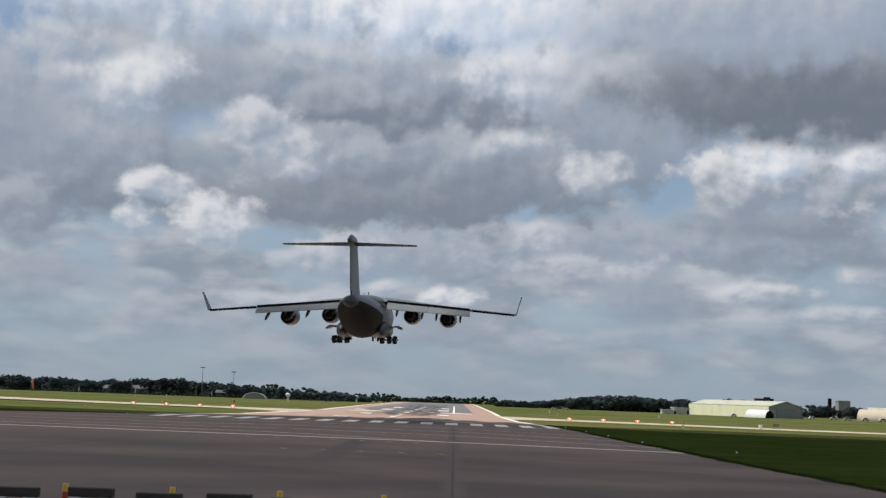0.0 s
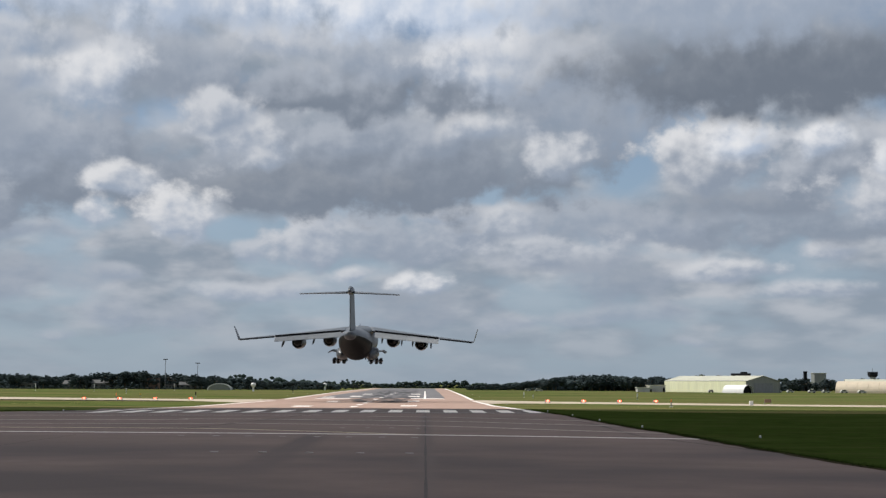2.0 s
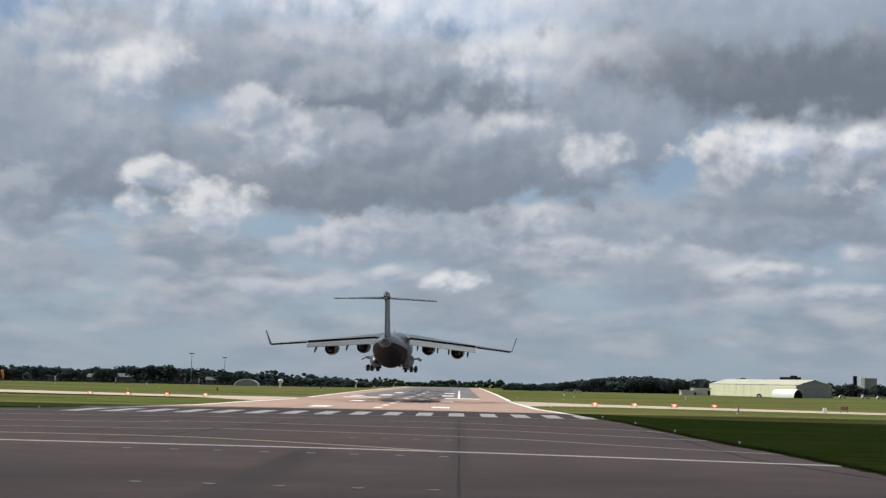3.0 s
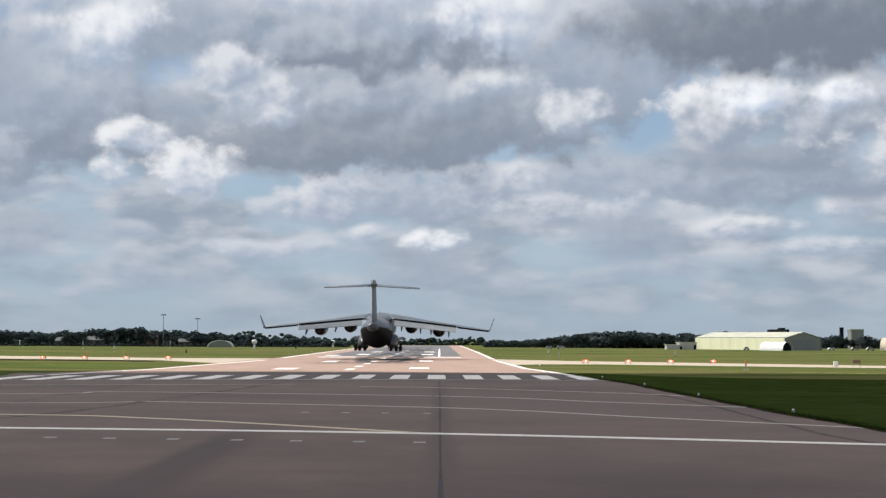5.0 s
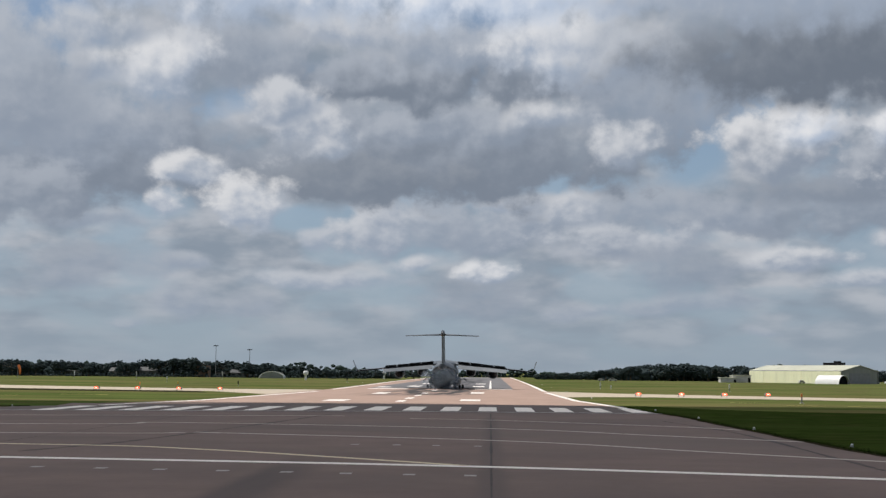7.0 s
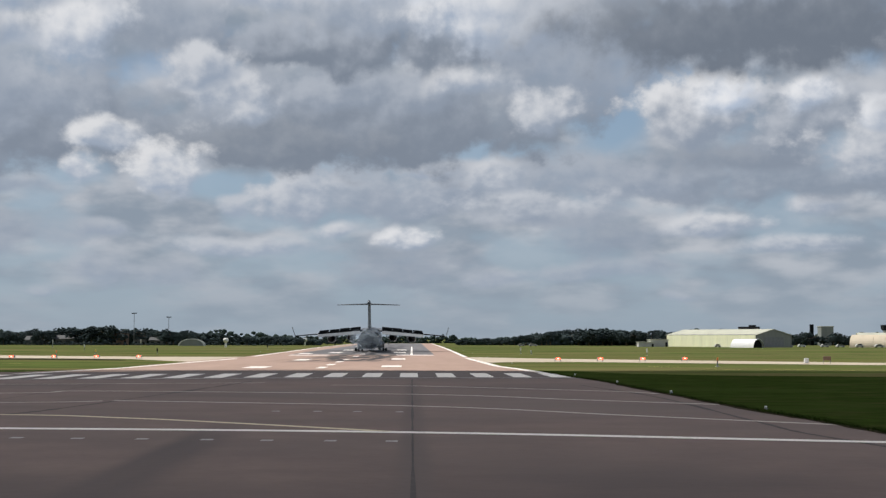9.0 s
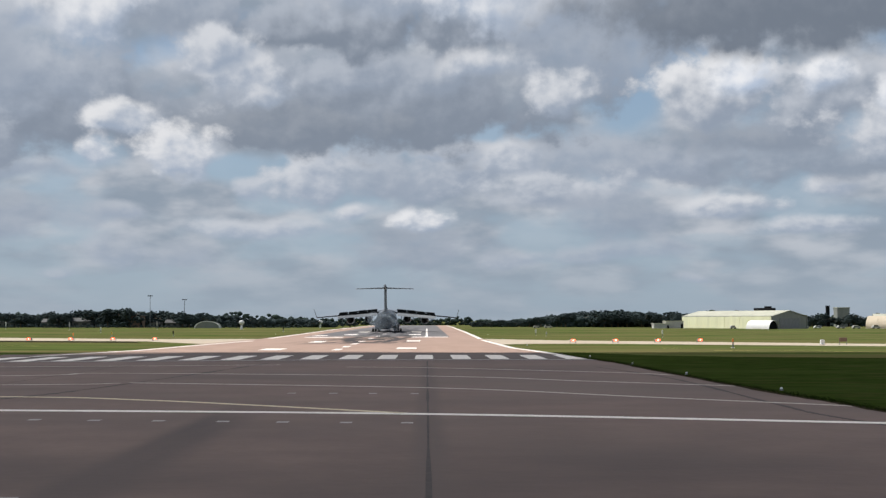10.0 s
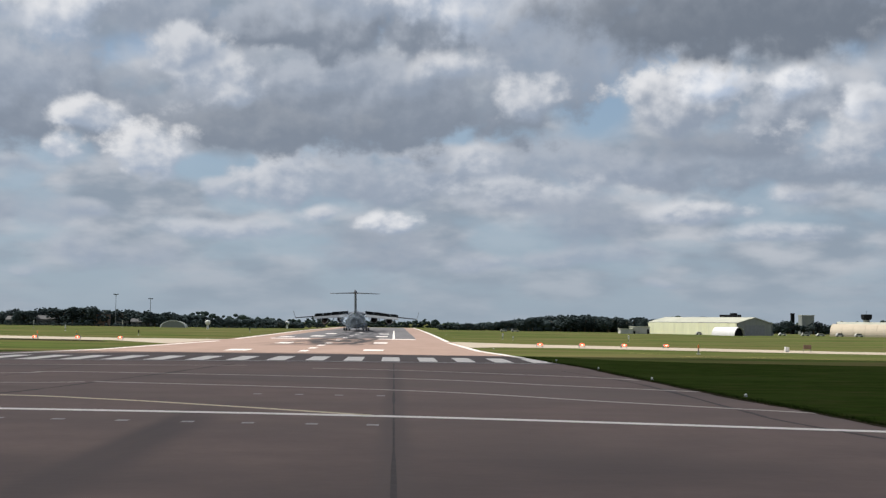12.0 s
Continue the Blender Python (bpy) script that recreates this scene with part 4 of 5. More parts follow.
for u, y, w, h in ((0.235, 566, 3.0, 1.6), (0.262, 575, 4.2, 1.7), (0.275, 572, 3.6, 1.5), (0.29, 570, 4.4, 1.9), (0.30, 575, 3.8, 1.6), (0.318, 572, 4.2, 1.7), (0.33, 568, 4.4, 1.6), (0.345, 566, 4.2, 1.8), (0.36, 560, 4.5, 1.7), (0.084, 600, 3.4, 1.5), (0.093, 600, 4.4, 1.7)):
    e = thing("parked_car", pose(u * y, y, 0), "small parked car in a pale colour by the buildings", "car", "parked cars")
    w, h = 0.85 * w, 0.85 * h
    body = [(-w / 2, 0.3), (w / 2, 0.3), (w / 2, h * 0.55), (w * 0.36, h * 0.6), (w * 0.2, h), (-w * 0.3, h), (-w * 0.44, h * 0.6), (-w / 2, h * 0.55)]
    part("body", loft([[(x, s, z) for x, z in body] for s in (-0.8, 0.8)]), WPAINT if y % 2 else PALE, e)
    part("window", loft([[(x, s, z) for x, z in ((w * 0.3, h * 0.62), (w * 0.18, h * 0.93), (-w * 0.27, h * 0.93), (-w * 0.38, h * 0.62))] for s in (-0.83, 0.83)]), GLASS, e)
    for sx in (-0.3, 0.3):
        for sy in (-0.72, 0.72):
            part("wheel", tube(bmesh.new(), (sx * w, sy - 0.1, 0.32), (sx * w, sy + 0.1, 0.32), 0.32, n=12), RUBBER, e)

# domed hut and white radar pod
hut = thing("domed_hut", pose(-101, 606, 0), "pale weathered domed hut with a white rim", "hut")
dome = lambda r, y: [(r * 5.8 * math.cos(a), y, r * 3.1 * math.sin(a)) for a in [math.pi * i / 14 for i in range(15)]]
part("shell", loft([dome(1, -3), dome(1, 3)]), HANG_GREY, hut)
part("rim", loft([dome(1.05, -3.3) + dome(0.95, -3.3)[::-1], dome(1.05, -3.02) + dome(0.95, -3.02)[::-1]]), WPAINT, hut, "white rim")
pod = thing("radar_pod", pose(-73.5, 520, 0), "white rounded radar pod on a white post", "radar pod")
part("post", tube(bmesh.new(), (0, 0, 0), (0, 0, 1.8), 0.45, 0.4, 12), WPAINT, pod)
part("pod", loft([ring(0, 0, 1, 1, 12)][:0] + [[(r * math.cos(6.283 * i / 14), r * math.sin(6.283 * i / 14), z) for i in range(14)] for r, z in ((0.4, 1.7), (1.0, 2.2), (1.1, 2.8), (0.95, 3.3), (0.5, 3.55))]), WPAINT, pod, "white rounded pod", True)
copy_thing(pod, pose(-52, 640, 0))


def mast(x, y, h, label, lamps=True, m=None):
    e = thing("light_mast", pose(x, y, 0), label, "light mast", "floodlight masts")
    part("pole", tube(bmesh.new(), (0, 0, 0), (0, 0, h), 0.18, 0.10, 8), STEEL, e)
    part("head_frame", boxed(-1.2, 1.2, -0.3, 0.3, h - 0.15, h + 0.1), STEEL, e)
    for k in (-0.9, -0.3, 0.3, 0.9):
        part("floodlight", boxed(k - 0.22, k + 0.22, -0.5, -0.2, h - 0.1, h + 0.3, bevel=0.03), HULL2, e)
    return e


for x, y, h in ((-133, 630, 15.2), (-116.5, 630, 13.4), (-290, 640, 17), (264, 560, 19), (300, 560, 19), (350, 560, 20), (-346, 640, 18), (-354, 644, 18)):
    mast(x, y, h, "tall steel floodlight mast with a lamp frame")
tower = thing("control_mast", pose(0.366 * 640, 640, 0), "slim grey control mast with a cabin above roofs", "tower")
part("shaft", boxed(-1.2, 1.2, -1.2, 1.2, 0, 8), HANG_GREY, tower)
part("cabin", loft([[(sx * r, sy * r, z) for sx, sy in ((-1, -1), (1, -1), (1, 1), (-1, 1))] for r, z in ((1.5, 8), (2.0, 8.7), (2.1, 10.4), (1.9, 10.7))]), HULL2, tower)
part("aerial", tube(bmesh.new(), (0, 0, 10.6), (0, 0, 12.6), 0.06, n=6), STEEL, tower)
stack = thing("flue_stack", pose(0.308 * 740, 740, 0), "dark square flue stack behind the trees", "chimney")
part("shaft", boxed(-0.9, 0.9, -0.9, 0.9, 0, 11.5), HULL2, stack)
part("cap", boxed(-1.0, 1.0, -1.0, 1.0, 11.5, 11.9), HULL2, stack)

sock = thing("windsock", pose(-171.5, 470, 0), "orange windsock hanging from a steel pole", "windsock")
part("pole", tube(bmesh.new(), (0, 0, 0), (0, 0, 5.0), 0.12, 0.08, 8), STEEL, sock)
part("sleeve", loft([[(p.x + r * math.cos(6.283 * i / 12) * 0.7, r * math.sin(6.283 * i / 12), p.z + r * 0.2 * math.cos(6.283 * i / 12)) for i in range(12)] for p, r in ((Vector((0.3, 0, 4.8)), 0.62), (Vector((0.6, 0, 4.0)), 0.6), (Vector((0.8, 0, 2.9)), 0.55), (Vector((0.85, 0, 1.4)), 0.45))]), ORANGE, sock, "orange fabric sleeve", True)

lattice = thing("lattice_tower", pose(-262, 520, 0), "red and white lattice tower above the trees", "tower")
for k in range(8):
    bm = bmesh.new()
    z0, z1, a, b = k * 2.6, k * 2.6 + 2.6, 1.1 - k * 0.09, 1.1 - (k + 1) * 0.09
    cs = ((-1, -1), (1, -1), (1, 1), (-1, 1))
    for i in range(4):
        p, q = cs[i], cs[(i + 1) % 4]
        tube(bm, (p[0] * a, p[1] * a, z0), (p[0] * b, p[1] * b, z1), 0.09, n=6)
        tube(bm, (p[0] * a, p[1] * a, z0), (q[0] * b, q[1] * b, z1), 0.06, n=5)
        tube(bm, (p[0] * b, p[1] * b, z1), (q[0] * b, q[1] * b, z1), 0.06, n=5)
    part("section", bm, WPAINT if k in (4, 7) else STEEL, lattice)


def glider(x, y, turn):
    e = thing("glider", pose(x, y, 0, 0, 0, turn), "white parked motor glider with long slim wings", "glider", "parked gliders")
    part("fuselage", loft([ring(v, z, r, r * 1.1, 14) for v, z, r in ((2.6, 0.9, 0.1), (2.0, 0.95, 0.42), (0.8, 1.1, 0.55), (-0.6, 1.15, 0.42), (-2.5, 1.2, 0.2), (-5.0, 1.3, 0.12))]), WPAINT, e, smooth=True)
    part("canopy", loft([ring(v, z, r, r, 12) for v, z, r in ((1.7, 1.25, 0.12), (1.0, 1.45, 0.36), (0.0, 1.5, 0.32), (-0.7, 1.45, 0.1))]), GLASS, e, smooth=True)
    part("wing", loft([[(s, 0.5 - abs(s) * 0.02, 1.6 + abs(s) * 0.03), (s, -0.5 + abs(s) * 0.02, 1.58 + abs(s) * 0.03), (s, 0, 1.72 + abs(s) * 0.03)] for s in (-8.5, -4, 0, 4, 8.5)]), WPAINT, e)
    part("tail_fin", loft([[(-0.05, -4.3, 1.3), (0.05, -4.3, 1.3), (0.05, -5.2, 1.3), (-0.05, -5.2, 1.3)], [(-0.04, -4.8, 2.6), (0.04, -4.8, 2.6), (0.04, -5.4, 2.6), (-0.04, -5.4, 2.6)]]), WPAINT, e)
    part("tailplane", boxed(-1.5, 1.5, -5.3, -4.7, 2.5, 2.58, bevel=0.02), WPAINT, e)
    for s, v in ((0, 1.4), (-0.7, -0.2), (0.7, -0.2)):
        part("wheel", tube(bmesh.new(), (s - 0.08, v, 0.22), (s + 0.08, v, 0.22), 0.22, n=12), RUBBER, e)
        part("strut", tube(bmesh.new(), (s, v, 0.25), (s * 0.5, v, 0.85), 0.05, n=6), STEEL, e)
    return e


glider(-222, 430, 175)
glider(-198, 470, 185)


# ---- the landing transport aircraft: origin under the main wheels, nose along +y ----
plane = thing("transport_aircraft", pose(-15, 158, 12), "large grey four-engined military transport aircraft landing with wheels down", "aircraft")
BODY = ((27.4, 3.5, 0.1, 0.1), (26.6, 3.55, 1.1, 1.0), (25.0, 3.8, 2.0, 1.9), (22.5, 4.15, 2.9, 2.85), (19.5, 4.35, 3.35, 3.35), (15, 4.4, 3.43, 3.43), (5, 4.4, 3.43, 3.43), (-5, 4.4, 3.43, 3.43),
        (-8, 4.62, 3.42, 3.22), (-11, 5.0, 3.3, 2.85), (-14, 5.45, 3.0, 2.4), (-17, 5.9, 2.55, 1.9), (-20, 6.3, 1.95, 1.4), (-23, 6.65, 1.25, 0.9), (-25.2, 6.85, 0.5, 0.4))
part("fuselage", loft([ring(y, z, rx, rz, 40) for y, z, rx, rz in BODY]), HULL, plane, smooth=True)
# loading ramp and doors under the swept tail: octagonal dark panel
ramp = []
for y, z, rx, rz in BODY[7:14]:
    low = [(math.cos(radians(a)), math.sin(radians(a))) for a in range(174, 367, 12)]
    ramp.append([(a * rx * 1.012, y, z + b * rz * 1.012) for a, b in low] + [(a * rx * 0.9, y, z + b * rz * 0.9) for a, b in low[::-1]])
part("cargo_ramp", loft(ramp), HULL2, plane, "dark grey closed cargo ramp under the tail")
# wing box fairing on the back
part("wing_fairing", loft([ring(y, 7.0, rx, rz, 24) for y, rx, rz in ((15, 0.4, 0.2), (13, 2.0, 0.8), (9, 2.9, 1.15), (2, 3.0, 1.15), (-3, 2.4, 0.85), (-7, 0.8, 0.4))]), HULL, plane, smooth=True)
part("crew_windows", loft([[(x, y, z) for x, y, z in ((-1.9, 24.0, 5.0), (1.9, 24.0, 5.0), (1.6, 24.7, 4.75), (-1.6, 24.7, 4.75))], [(x, y - 0.5, z + 0.6) for x, y, z in ((-1.9, 24.0, 5.0), (1.9, 24.0, 5.0), (1.6, 24.7, 4.75), (-1.6, 24.7, 4.75))]]), GLASS, plane)


def foil(x, le, te, z, thick, n=12, droop=0.0):
    """A wing section at span station x."""
    out, c = [], le - te
    for i in range(n + 1):
        t = i / n
        out.append((x, le - c * t, z + thick * c * (2.2 * math.sqrt(t) * (1 - t) * 0.62 + 0.01) - droop * t * t))
    for i in range(n - 1, 0, -1):
        t = i / n
        out.append((x, le - c * t, z - thick * c * (2.2 * math.sqrt(t) * (1 - t) * 0.38 + 0.004) - droop * t * t))
    return out


def wing_at(x):
    """Leading edge, trailing edge and height of the wing by distance from the middle."""
    t = (abs(x) - 3.0) / 22.0
    te = 0.2 - 5.4 * t if t < 0.35 else -1.69 - 8.0 * (t - 0.35)
    return 12.5 - 15.7 * t, te + 0.8, 7.05 - 1.95 * t


for s in (-1, 1):
    rings = []
    for a in (2.2, 3.5, 7, 11, 15, 18, 21, 24, 25.1):
        le, te, z = wing_at(a)
        rings.append(foil(s * a, le, te, z, 0.13 if a < 8 else 0.11))
    part("wing", loft(rings), HULL, plane, smooth=True)
    # winglet, leaning outwards
    le, te, z = wing_at(25.1)
    part("winglet", loft([[(s * (25.05 + dx), le - a, z + h), (s * (25.22 + dx), le - a - c * 0.4, z + h), (s * (25.05 + dx), le - a - c, z + h)]
                          for dx, h, a, c in ((0, -0.05, 0.4, 3.4), (0.35, 1.2, 1.5, 2.5), (0.85, 2.9, 3.1, 1.3))]), HULL, plane)
    # slotted flaps, drooped; a solid dark strip above them stands for the gap's shade
    for x0, x1 in ((3.7, 10.66), (10.7, 17.6)):
        fl = []
        for a in (x0, x1):
            le, te, z = wing_at(a)
            p = Vector((s * a, te - 0.15, z - 0.18))
            c = 2.6 - 0.03 * a
            fl.append([p + Vector((0, dy * c, dz * c)) for dy, dz in ((0.06, -0.02), (0.0, 0.05), (-0.38, -0.10), (-0.86, -0.40), (-0.88, -0.44), (-0.42, -0.21), (0.0, -0.10))])
        gp = []
        for a in (x0, x1):
            le, te, z = wing_at(a)
            gp.append([(s * a, te + 0.5, z + 0.27), (s * a, te - 0.18, z + 0.29), (s * a, te - 0.18, z - 0.20), (s * a, te + 0.25, z - 0.24)])
        part("flap_cove", loft(gp), HULL2, plane, "dark strip standing for the shaded gap between wing and flap")
        part("flap", loft(fl), LIT_FLAP, plane, "drooped flap, grey made paler for the sun on it")
    le, te, z = wing_at(21.2)
    ail = []
    for a in (17.9, 24.8):
        le, te, z = wing_at(a)
        ail.append([(s * a, te + 0.35, z + 0.12), (s * a, te - 0.55, z + 0.10), (s * a, te - 0.57, z - 0.20), (s * a, te + 0.35, z - 0.22)])
    part("aileron", loft(ail), HULL2, plane)
    # flap track fairings
    for a in (5.3, 9.6, 12.0, 16.0):
        le, te, z = wing_at(a)
        part("track_fairing", loft([ring(te + d, z - 1.5 - (0.5 - d) * 0.27, r * 0.8, r * 1.8, 10, s * a) for d, r in ((3.4, 0.05), (2.4, 0.2), (0.6, 0.25), (-1.2, 0.2), (-2.4, 0.04))]), HULL, plane, smooth=True)
    # engines on pylons
    for a, ze in ((7.2, 4.72), (13.7, 4.28)):
        le, te, z = wing_at(a)
        yc = le + 1.6
        prof = ((3.1, 1.30), (3.0, 1.42), (2.2, 1.52), (0.5, 1.50), (-1.2, 1.34), (-2.3, 1.22), (-2.3, 1.12), (-1.0, 1.10), (1.0, 1.10), (2.6, 1.18), (3.1, 1.28))
        nac = part("engine", loft([ring(yc + d, ze, r, r, 28, s * a) for d, r in prof], cap=False), HULL, plane, "grey engine nacelle", True)
        part("core", loft([ring(yc + d, ze, r, r, 20, s * a) for d, r in ((-1.7, 1.10), (-1.8, 0.95), (-2.0, 0.80), (-3.6, 0.5), (-3.6, 0.42), (-2.6, 0.38), (-4.2, 0.03))]), SOOT, nac, "sooty engine core", True)
        part("pylon", loft([[(s * a - 0.16, yc + 1.6, ze + 1.3), (s * a + 0.16, yc + 1.6, ze + 1.3), (s * a + 0.16, yc - 2.6, ze + 0.9), (s * a - 0.16, yc - 2.6, ze + 0.9)],
                            [(s * a - 0.16, le - 0.2, z + 0.1), (s * a + 0.16, le - 0.2, z + 0.1), (s * a + 0.16, le - 4.5, z - 0.25), (s * a - 0.16, le - 4.5, z - 0.25)]]), HULL, nac)
    # main gear: pod, doors, legs, six wheels
    part("gear_pod", loft([ring(y, 2.25, rx, rz, 20, s * 3.15, 0.8) for y, rx, rz in ((8.5, 0.1, 0.1), (6.5, 0.9, 0.9), (3.5, 1.35, 1.35), (-2.5, 1.35, 1.35), (-5.0, 1.0, 1.0), (-7.5, 0.1, 0.1))]), HULL, plane, "grey landing gear pod", True)
    part("gear_door", loft([[(s * 4.0, y, 2.7), (s * 5.5, y, 3.0), (s * 6.2, y, 2.55), (s * 6.15, y, 2.35), (s * 5.4, y, 2.8), (s * 4.0, y, 2.5)] for y in (-3.5, 3.5)]), HULL, plane, "open gear door")
    part("gear_door", loft([[(s * 2.55, y, 1.2), (s * 2.65, y, 1.2), (s * 2.45, y, 0.55), (s * 2.35, y, 0.55)] for y in (-2.6, 2.6)]), HULL2, plane, "open gear door")
    for row in (1.2, -1.2):
        part("gear_leg", tube(bmesh.new(), (s * 4.3, row, 0.6), (s * 3.8, row, 2.4), 0.24, 0.28, 12), METAL, plane)
        part("axle", tube(bmesh.new(), (s * 3.0, row, 0.62), (s * 5.5, row, 0.62), 0.13, n=10), METAL, plane)
        for x in (2.95, 4.15, 5.05):
            wh = part("wheel", loft([[(s * x + o, row + r * math.cos(6.283 * i / 24), 0.62 + r * math.sin(6.283 * i / 24)) for i in range(24)] for o, r in ((-0.29, 0.40), (-0.28, 0.56), (-0.16, 0.64), (0.16, 0.64), (0.28, 0.56), (0.29, 0.40))]), RUBBER, plane, "black main gear tyre", True)
            part("hub", tube(bmesh.new(), (s * x - 0.27, row, 0.62), (s * x + 0.27, row, 0.62), 0.33, n=16), METAL, wh)
part("nose_leg", tube(bmesh.new(), (0, 20.5, 0.6), (0, 20.2, 2.0), 0.16, n=10), METAL, plane)
for x in (-0.45, 0.45):
    part("nose_wheel", loft([[(x + o, 20.5 + r * math.cos(6.283 * i / 20), 0.52 + r * math.sin(6.283 * i / 20)) for i in range(20)] for o, r in ((-0.16, 0.3), (-0.15, 0.46), (0, 0.52), (0.15, 0.46), (0.16, 0.3))]), RUBBER, plane, "black nose gear tyre", True)
# fin, tailplane and bullet fairing
part("fin", loft([[(-0.34 * k, le, z), (-0.46 * k, le - (le - te) * 0.35, z), (-0.12 * k, te, z), (0.12 * k, te, z), (0.46 * k, le - (le - te) * 0.35, z), (0.34 * k, le, z), (0, le + 0.25, z)]
                  for le, te, z, k in ((-12.2, -22.6, 6.6, 1.25), (-14.2, -22.9, 9.0, 1.1), (-18.0, -24.2, 15.5, 0.95))]), HULL, plane)
part("rudder", loft([[(-0.16, te + 0.3, z), (-0.05, te - 1.6, z), (0.05, te - 1.6, z), (0.16, te + 0.3, z)] for te, z in ((-22.6, 8.2), (-24.1, 15.0))]), RUDDER, plane)
part("bullet_fairing", loft([ring(y, 15.65, rx, rz, 18) for y, rx, rz in ((-16.6, 0.08, 0.08), (-17.8, 0.38, 0.45), (-20, 0.52, 0.85), (-24, 0.52, 0.98), (-26.2, 0.36, 0.60), (-27.2, 0.08, 0.1))]), HULL, plane, smooth=True)
for s in (-1, 1):
    part("tailplane", loft([foil(s * a, le, te, z, 0.09) for a, le, te, z in ((0.3, -18.2, -25.0, 15.30), (5, -21.2, -26.2, 15.12), (9.9, -24.2, -27.2, 14.92))]), HULL, plane, smooth=True)
    part("elevator", loft([[(s * a, te + 0.2, z + 0.07), (s * a, te - 0.9, z + 0.0), (s * a, te - 0.9, z - 0.06), (s * a, te + 0.2, z - 0.12)] for a, te, z in ((0.9, -25.1, 15.28), (9.7, -27.1, 14.92))]), RUDDER, plane)
part("beacon", tube(bmesh.new(), (0, -3, 8.1), (0, -3, 8.35), 0.14, 0.08, 10), WPAINT, plane)
part("aerial", loft([[(-0.04, 6, 8.0), (0.04, 6, 8.0), (0.04, 5.2, 8.0), (-0.04, 5.2, 8.0)], [(-0.03, 5.5, 8.7), (0.03, 5.5, 8.7), (0.03, 5.1, 8.7), (-0.03, 5.1, 8.7)]]), HULL2, plane)

# lift spoilers, hinged on the wing's upper side
SPOILERS = []
for s in (-1, 1):
    for x0, x1 in ((3.7, 7.25), (7.25, 10.7), (10.7, 14.2), (14.2, 17.6)):
        mid = (x0 + x1) / 2
        le, te, z = wing_at(mid)
        sl = (wing_at(x1)[2] - wing_at(x0)[2]) / (x1 - x0)
        ty = (wing_at(x1)[1] - wing_at(x0)[1]) / (x1 - x0)
        c = 1.55 if mid < 11 else 1.35
        h = Vector((s * mid, te + 2.1, z + 0.24))
        w, psi, dip = (x1 - x0) / 2 - 0.01, math.degrees(math.atan(s * ty)), math.degrees(math.atan(s * sl))
        sp = part("spoiler", loft([[(e, 0, 0.03), (e, -c, -0.04), (e, -c, -0.08), (e, 0, -0.05)] for e in (-w, w)]), SPOIL, plane, "dark grey lift spoiler panel")
        hinge = pose(h.x, h.y, h.z, 0, -dip, psi)
        sp.matrix_basis = hinge
        SPOILERS.append((sp, hinge))

parked = copy_thing(plane, pose(318, 545, 0, 0, 0, 62))
tagged(parked, "dark grey transport aircraft parked on the far apron", "aircraft")

# ---- tyre smoke after touchdown, thin rigid puffs ----
PUFFS = []


def puff_shell(r, seed):
    bm, rng = bmesh.new(), random.Random(seed)
    r0 = bmesh.ops.create_icosphere(bm, subdivisions=3, radius=r)
    o = Vector((rng.uniform(0, 50), 0, 0))
    for v in r0["verts"]:
        v.co = v.co * (1 + 0.25 * noise.fractal(v.co * (1.1 / r) + o, 1.0, 2.0, 3))
    return bm


rp = random.Random(31)
for i in range(42):
    r = rp.uniform(1.1, 2.3)
    e = part("smoke_puff", puff_shell(r, i + 5), SMOKE, smooth=True)
    tagged(e, "thin blue-white tyre smoke drifting behind the wheels", "smoke", "tyre smoke")
    PUFFS.append((e, rp.gauss(0.3, 1.7), 0.9 + r + rp.uniform(-0.4, 2.2), 2 + 0.3 * i))

# ---- the cumulus overhead, which shades the apron ----
CB = 420.0
off = SUN * (CB / SUN.z)
bm = bmesh.new()
bmesh.ops.create_grid(bm, x_segments=90, y_segments=90, size=300)
for v in bm.verts:
    v.co.x, v.co.y = v.co.x * 1.1 + 60, v.co.y * 0.85 - 105
    v.co.x += 10 * noise.noise(v.co * 0.03)
    v.co.y += 9 * noise.noise(v.co * 0.025 + Vector((9, 0, 0)))
top = bmesh.ops.extrude_face_region(bm, geom=list(bm.faces))
for v in top["geom"]:
    if isinstance(v, bmesh.types.BMVert):
        v.co.z += 22 + 26 * noise.fractal(v.co * 0.018, 1.0, 2.0, 4)
bmesh.ops.translate(bm, verts=bm.verts, vec=(off.x, off.y, CB))
bmesh.ops.recalc_face_normals(bm, faces=bm.faces)
overhead = tagged(part("cumulus_cloud", bm, CLOUD, smooth=True), "broad white cumulus cloud drifting over the apron", "cloud", kind="structure")

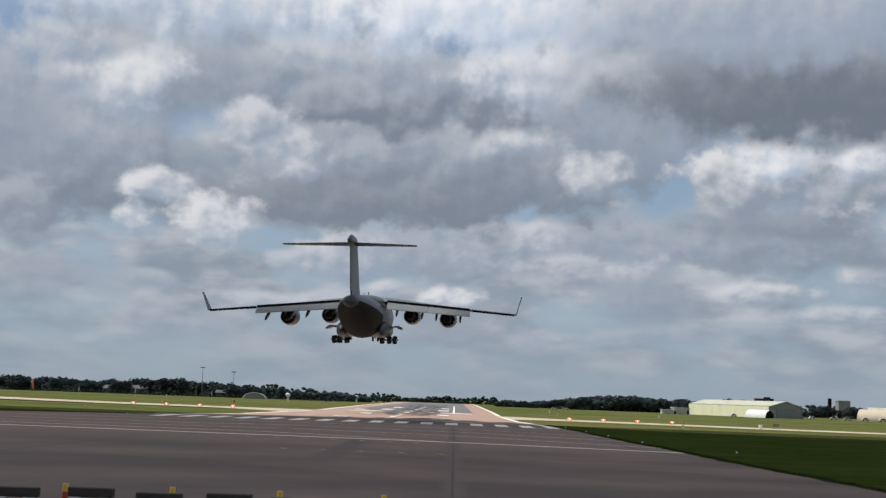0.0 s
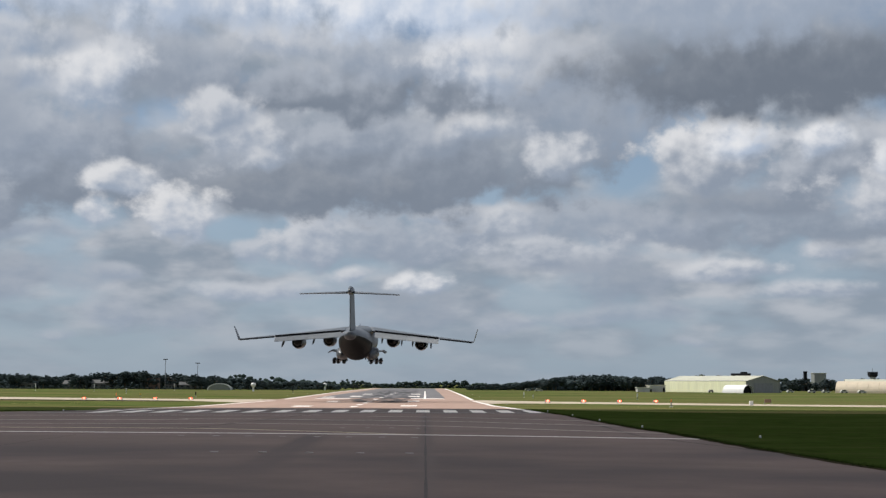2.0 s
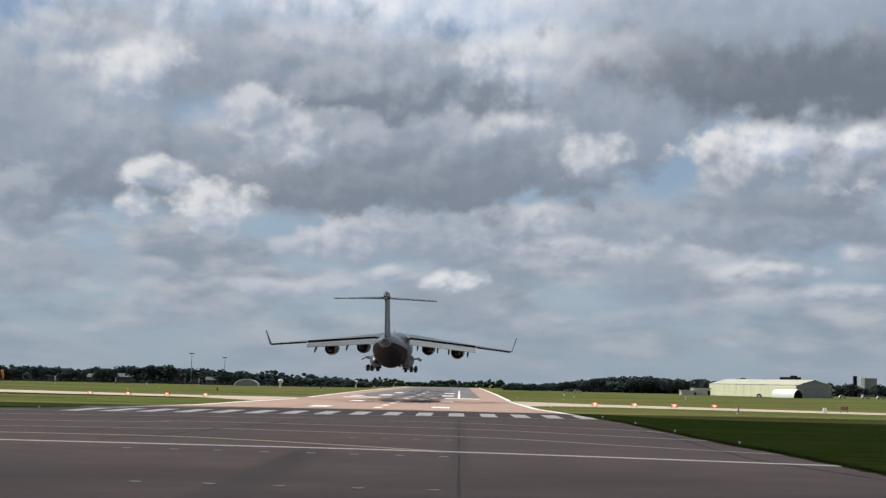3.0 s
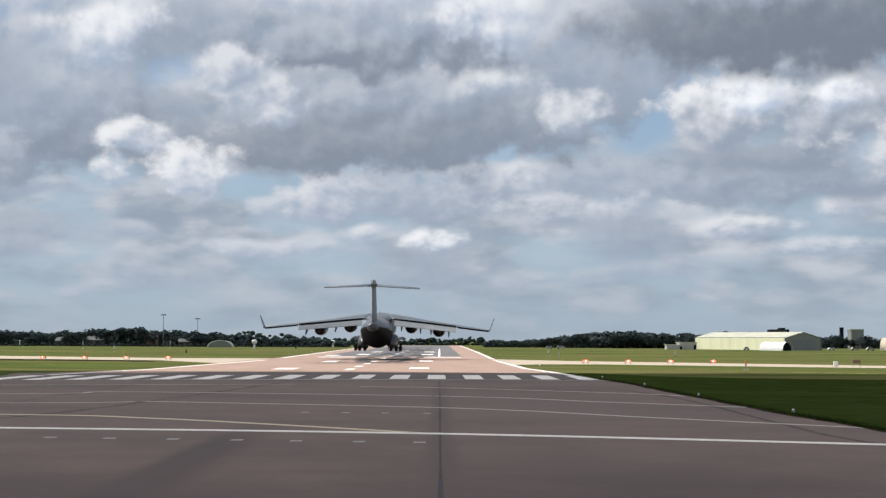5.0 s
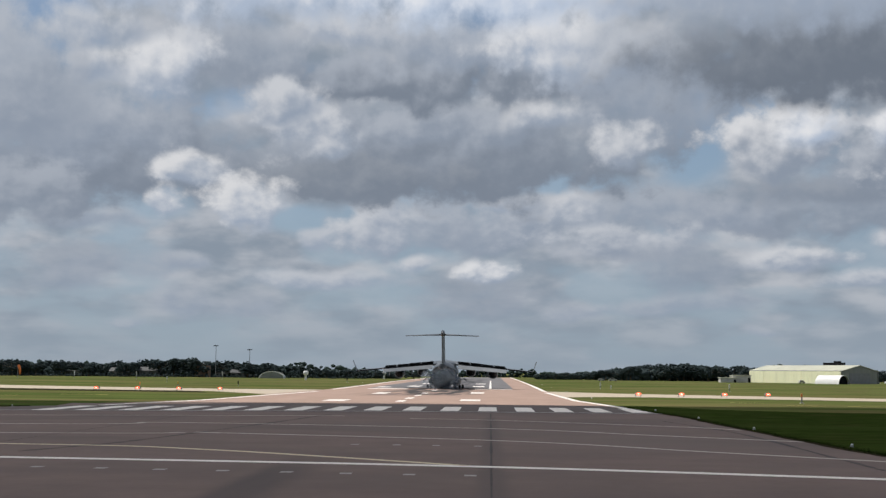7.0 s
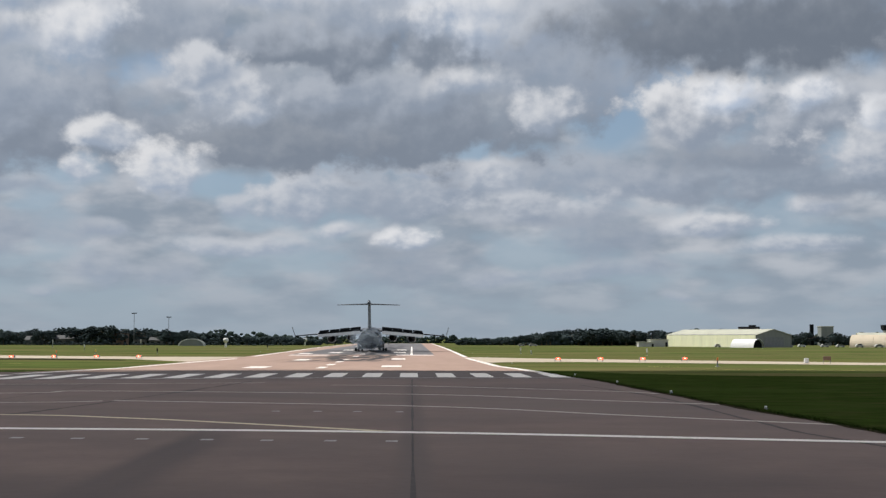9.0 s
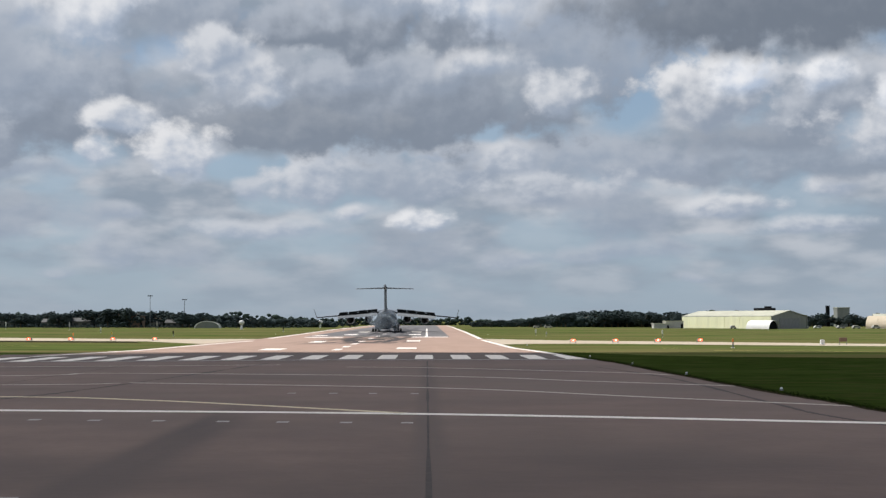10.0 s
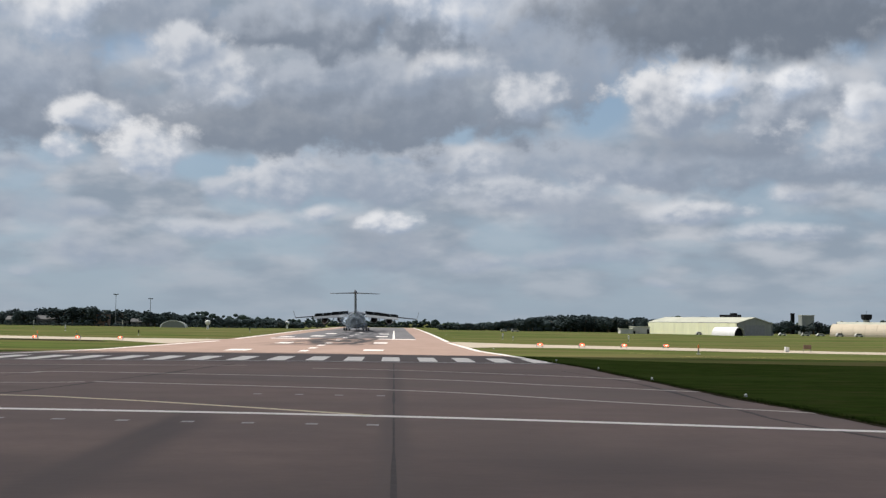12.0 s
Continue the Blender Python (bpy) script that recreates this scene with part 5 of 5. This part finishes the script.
# seconds, across, along, height of the wheels, nose-up pitch, bank, heading
FLIGHT = [
    (0.0, -15.31, 158.6, 12.35, 3.3, -0.92, -1.5), (0.5, -15.30, 187.5, 11.1, 3.2, -0.53, -1.5), (1.0, -14.83, 213.5, 9.95, 3.2, -0.28, -1.4), (1.5, -14.78, 232.0, 8.9, 3.5, -0.06, -1.2),
    (2.0, -14.72, 243.0, 7.9, 3.5, 0.52, -1.0), (2.5, -14.42, 252.5, 6.75, 3.4, 0.58, -1.0), (3.0, -14.34, 259.0, 5.7, 3.1, 0.73, -0.8), (3.5, -14.2, 266.5, 4.6, 3.2, 0.94, -0.6),
    (3.7, -14.2, 270.0, 4.2, 3.3, 0.68, -0.6), (4.5, -14.0, 287.0, 2.3, 3.6, 0.6, -0.4), (5.3, -13.7, 306.5, 0.80, 4.0, 0.58, -0.2), (5.5, -13.5, 315.5, 0.50, 4.0, 0.23, 0),
    (6.0, -13.3, 336.0, -0.42, 3.5, 0.0, 0), (6.25, -13.2, 346.5, -1.0, 3.0, 0.0, 0), (6.5, -13.05, 357.0, 0.0, 2.3, 0.0, 0), (7.0, -13.0, 378.5, 0.0, 1.0, 0.0, 0), (7.4, -12.95, 391.0, 0.0, 0.2, 0, 0), (7.7, -13.0, 400.0, 0.0, 0.0, 0, 0), (8.5, -13.4, 425.5, 0.0, 0.0, 0, 0),
    (9.3, -13.9, 452.0, 0.0, 0.0, 0, 0), (9.5, -14.1, 459.0, 0.0, 0.0, 0, 0), (10.0, -14.4, 475.5, 0, 0, 0, 0), (10.5, -14.73, 492.0, 0, 0, 0, 0), (11.0, -15.0, 510.5, 0, 0, 0, 0), (11.5, -15.3, 529.5, 0, 0, 0, 0), (12.0, -15.68, 549.3, 0, 0, 0, 0),
]


def motions():
    walk(plane, [(t, pose(x, y, ground_z(x, y) if t > 6.2 else z, p, b, h)) for t, x, y, z, p, b, h in FLIGHT])
    for sp, hinge in SPOILERS:
        rows = [(0.0, 0), (6.4, 0), (6.9, -22), (7.4, -42), (7.8, -44), (12.0, -44)]
        walk(sp, [(t, hinge @ pose(0, 0, 0, a, 0, 0)) for t, a in rows])
    for i, (e, dx, up, lag) in enumerate(PUFFS):
        rows = []
        for t, x, y, z, *_ in FLIGHT:
            if t < 6.6:
                rows.append((t, pose(-13.3 + dx, 314 - i, -6.0, 0, 0, 0)))
            else:
                grow = min(1, (t - 6.5) / 0.9)
                rows.append((t, pose(x + dx + 0.3 * math.sin(t * 3 + i), y - 24 - lag * grow, up * (0.5 + 0.5 * grow) + ground_z(x, y), 0, 0, 8 * (t - 6))))
        walk(e, rows)


motions()
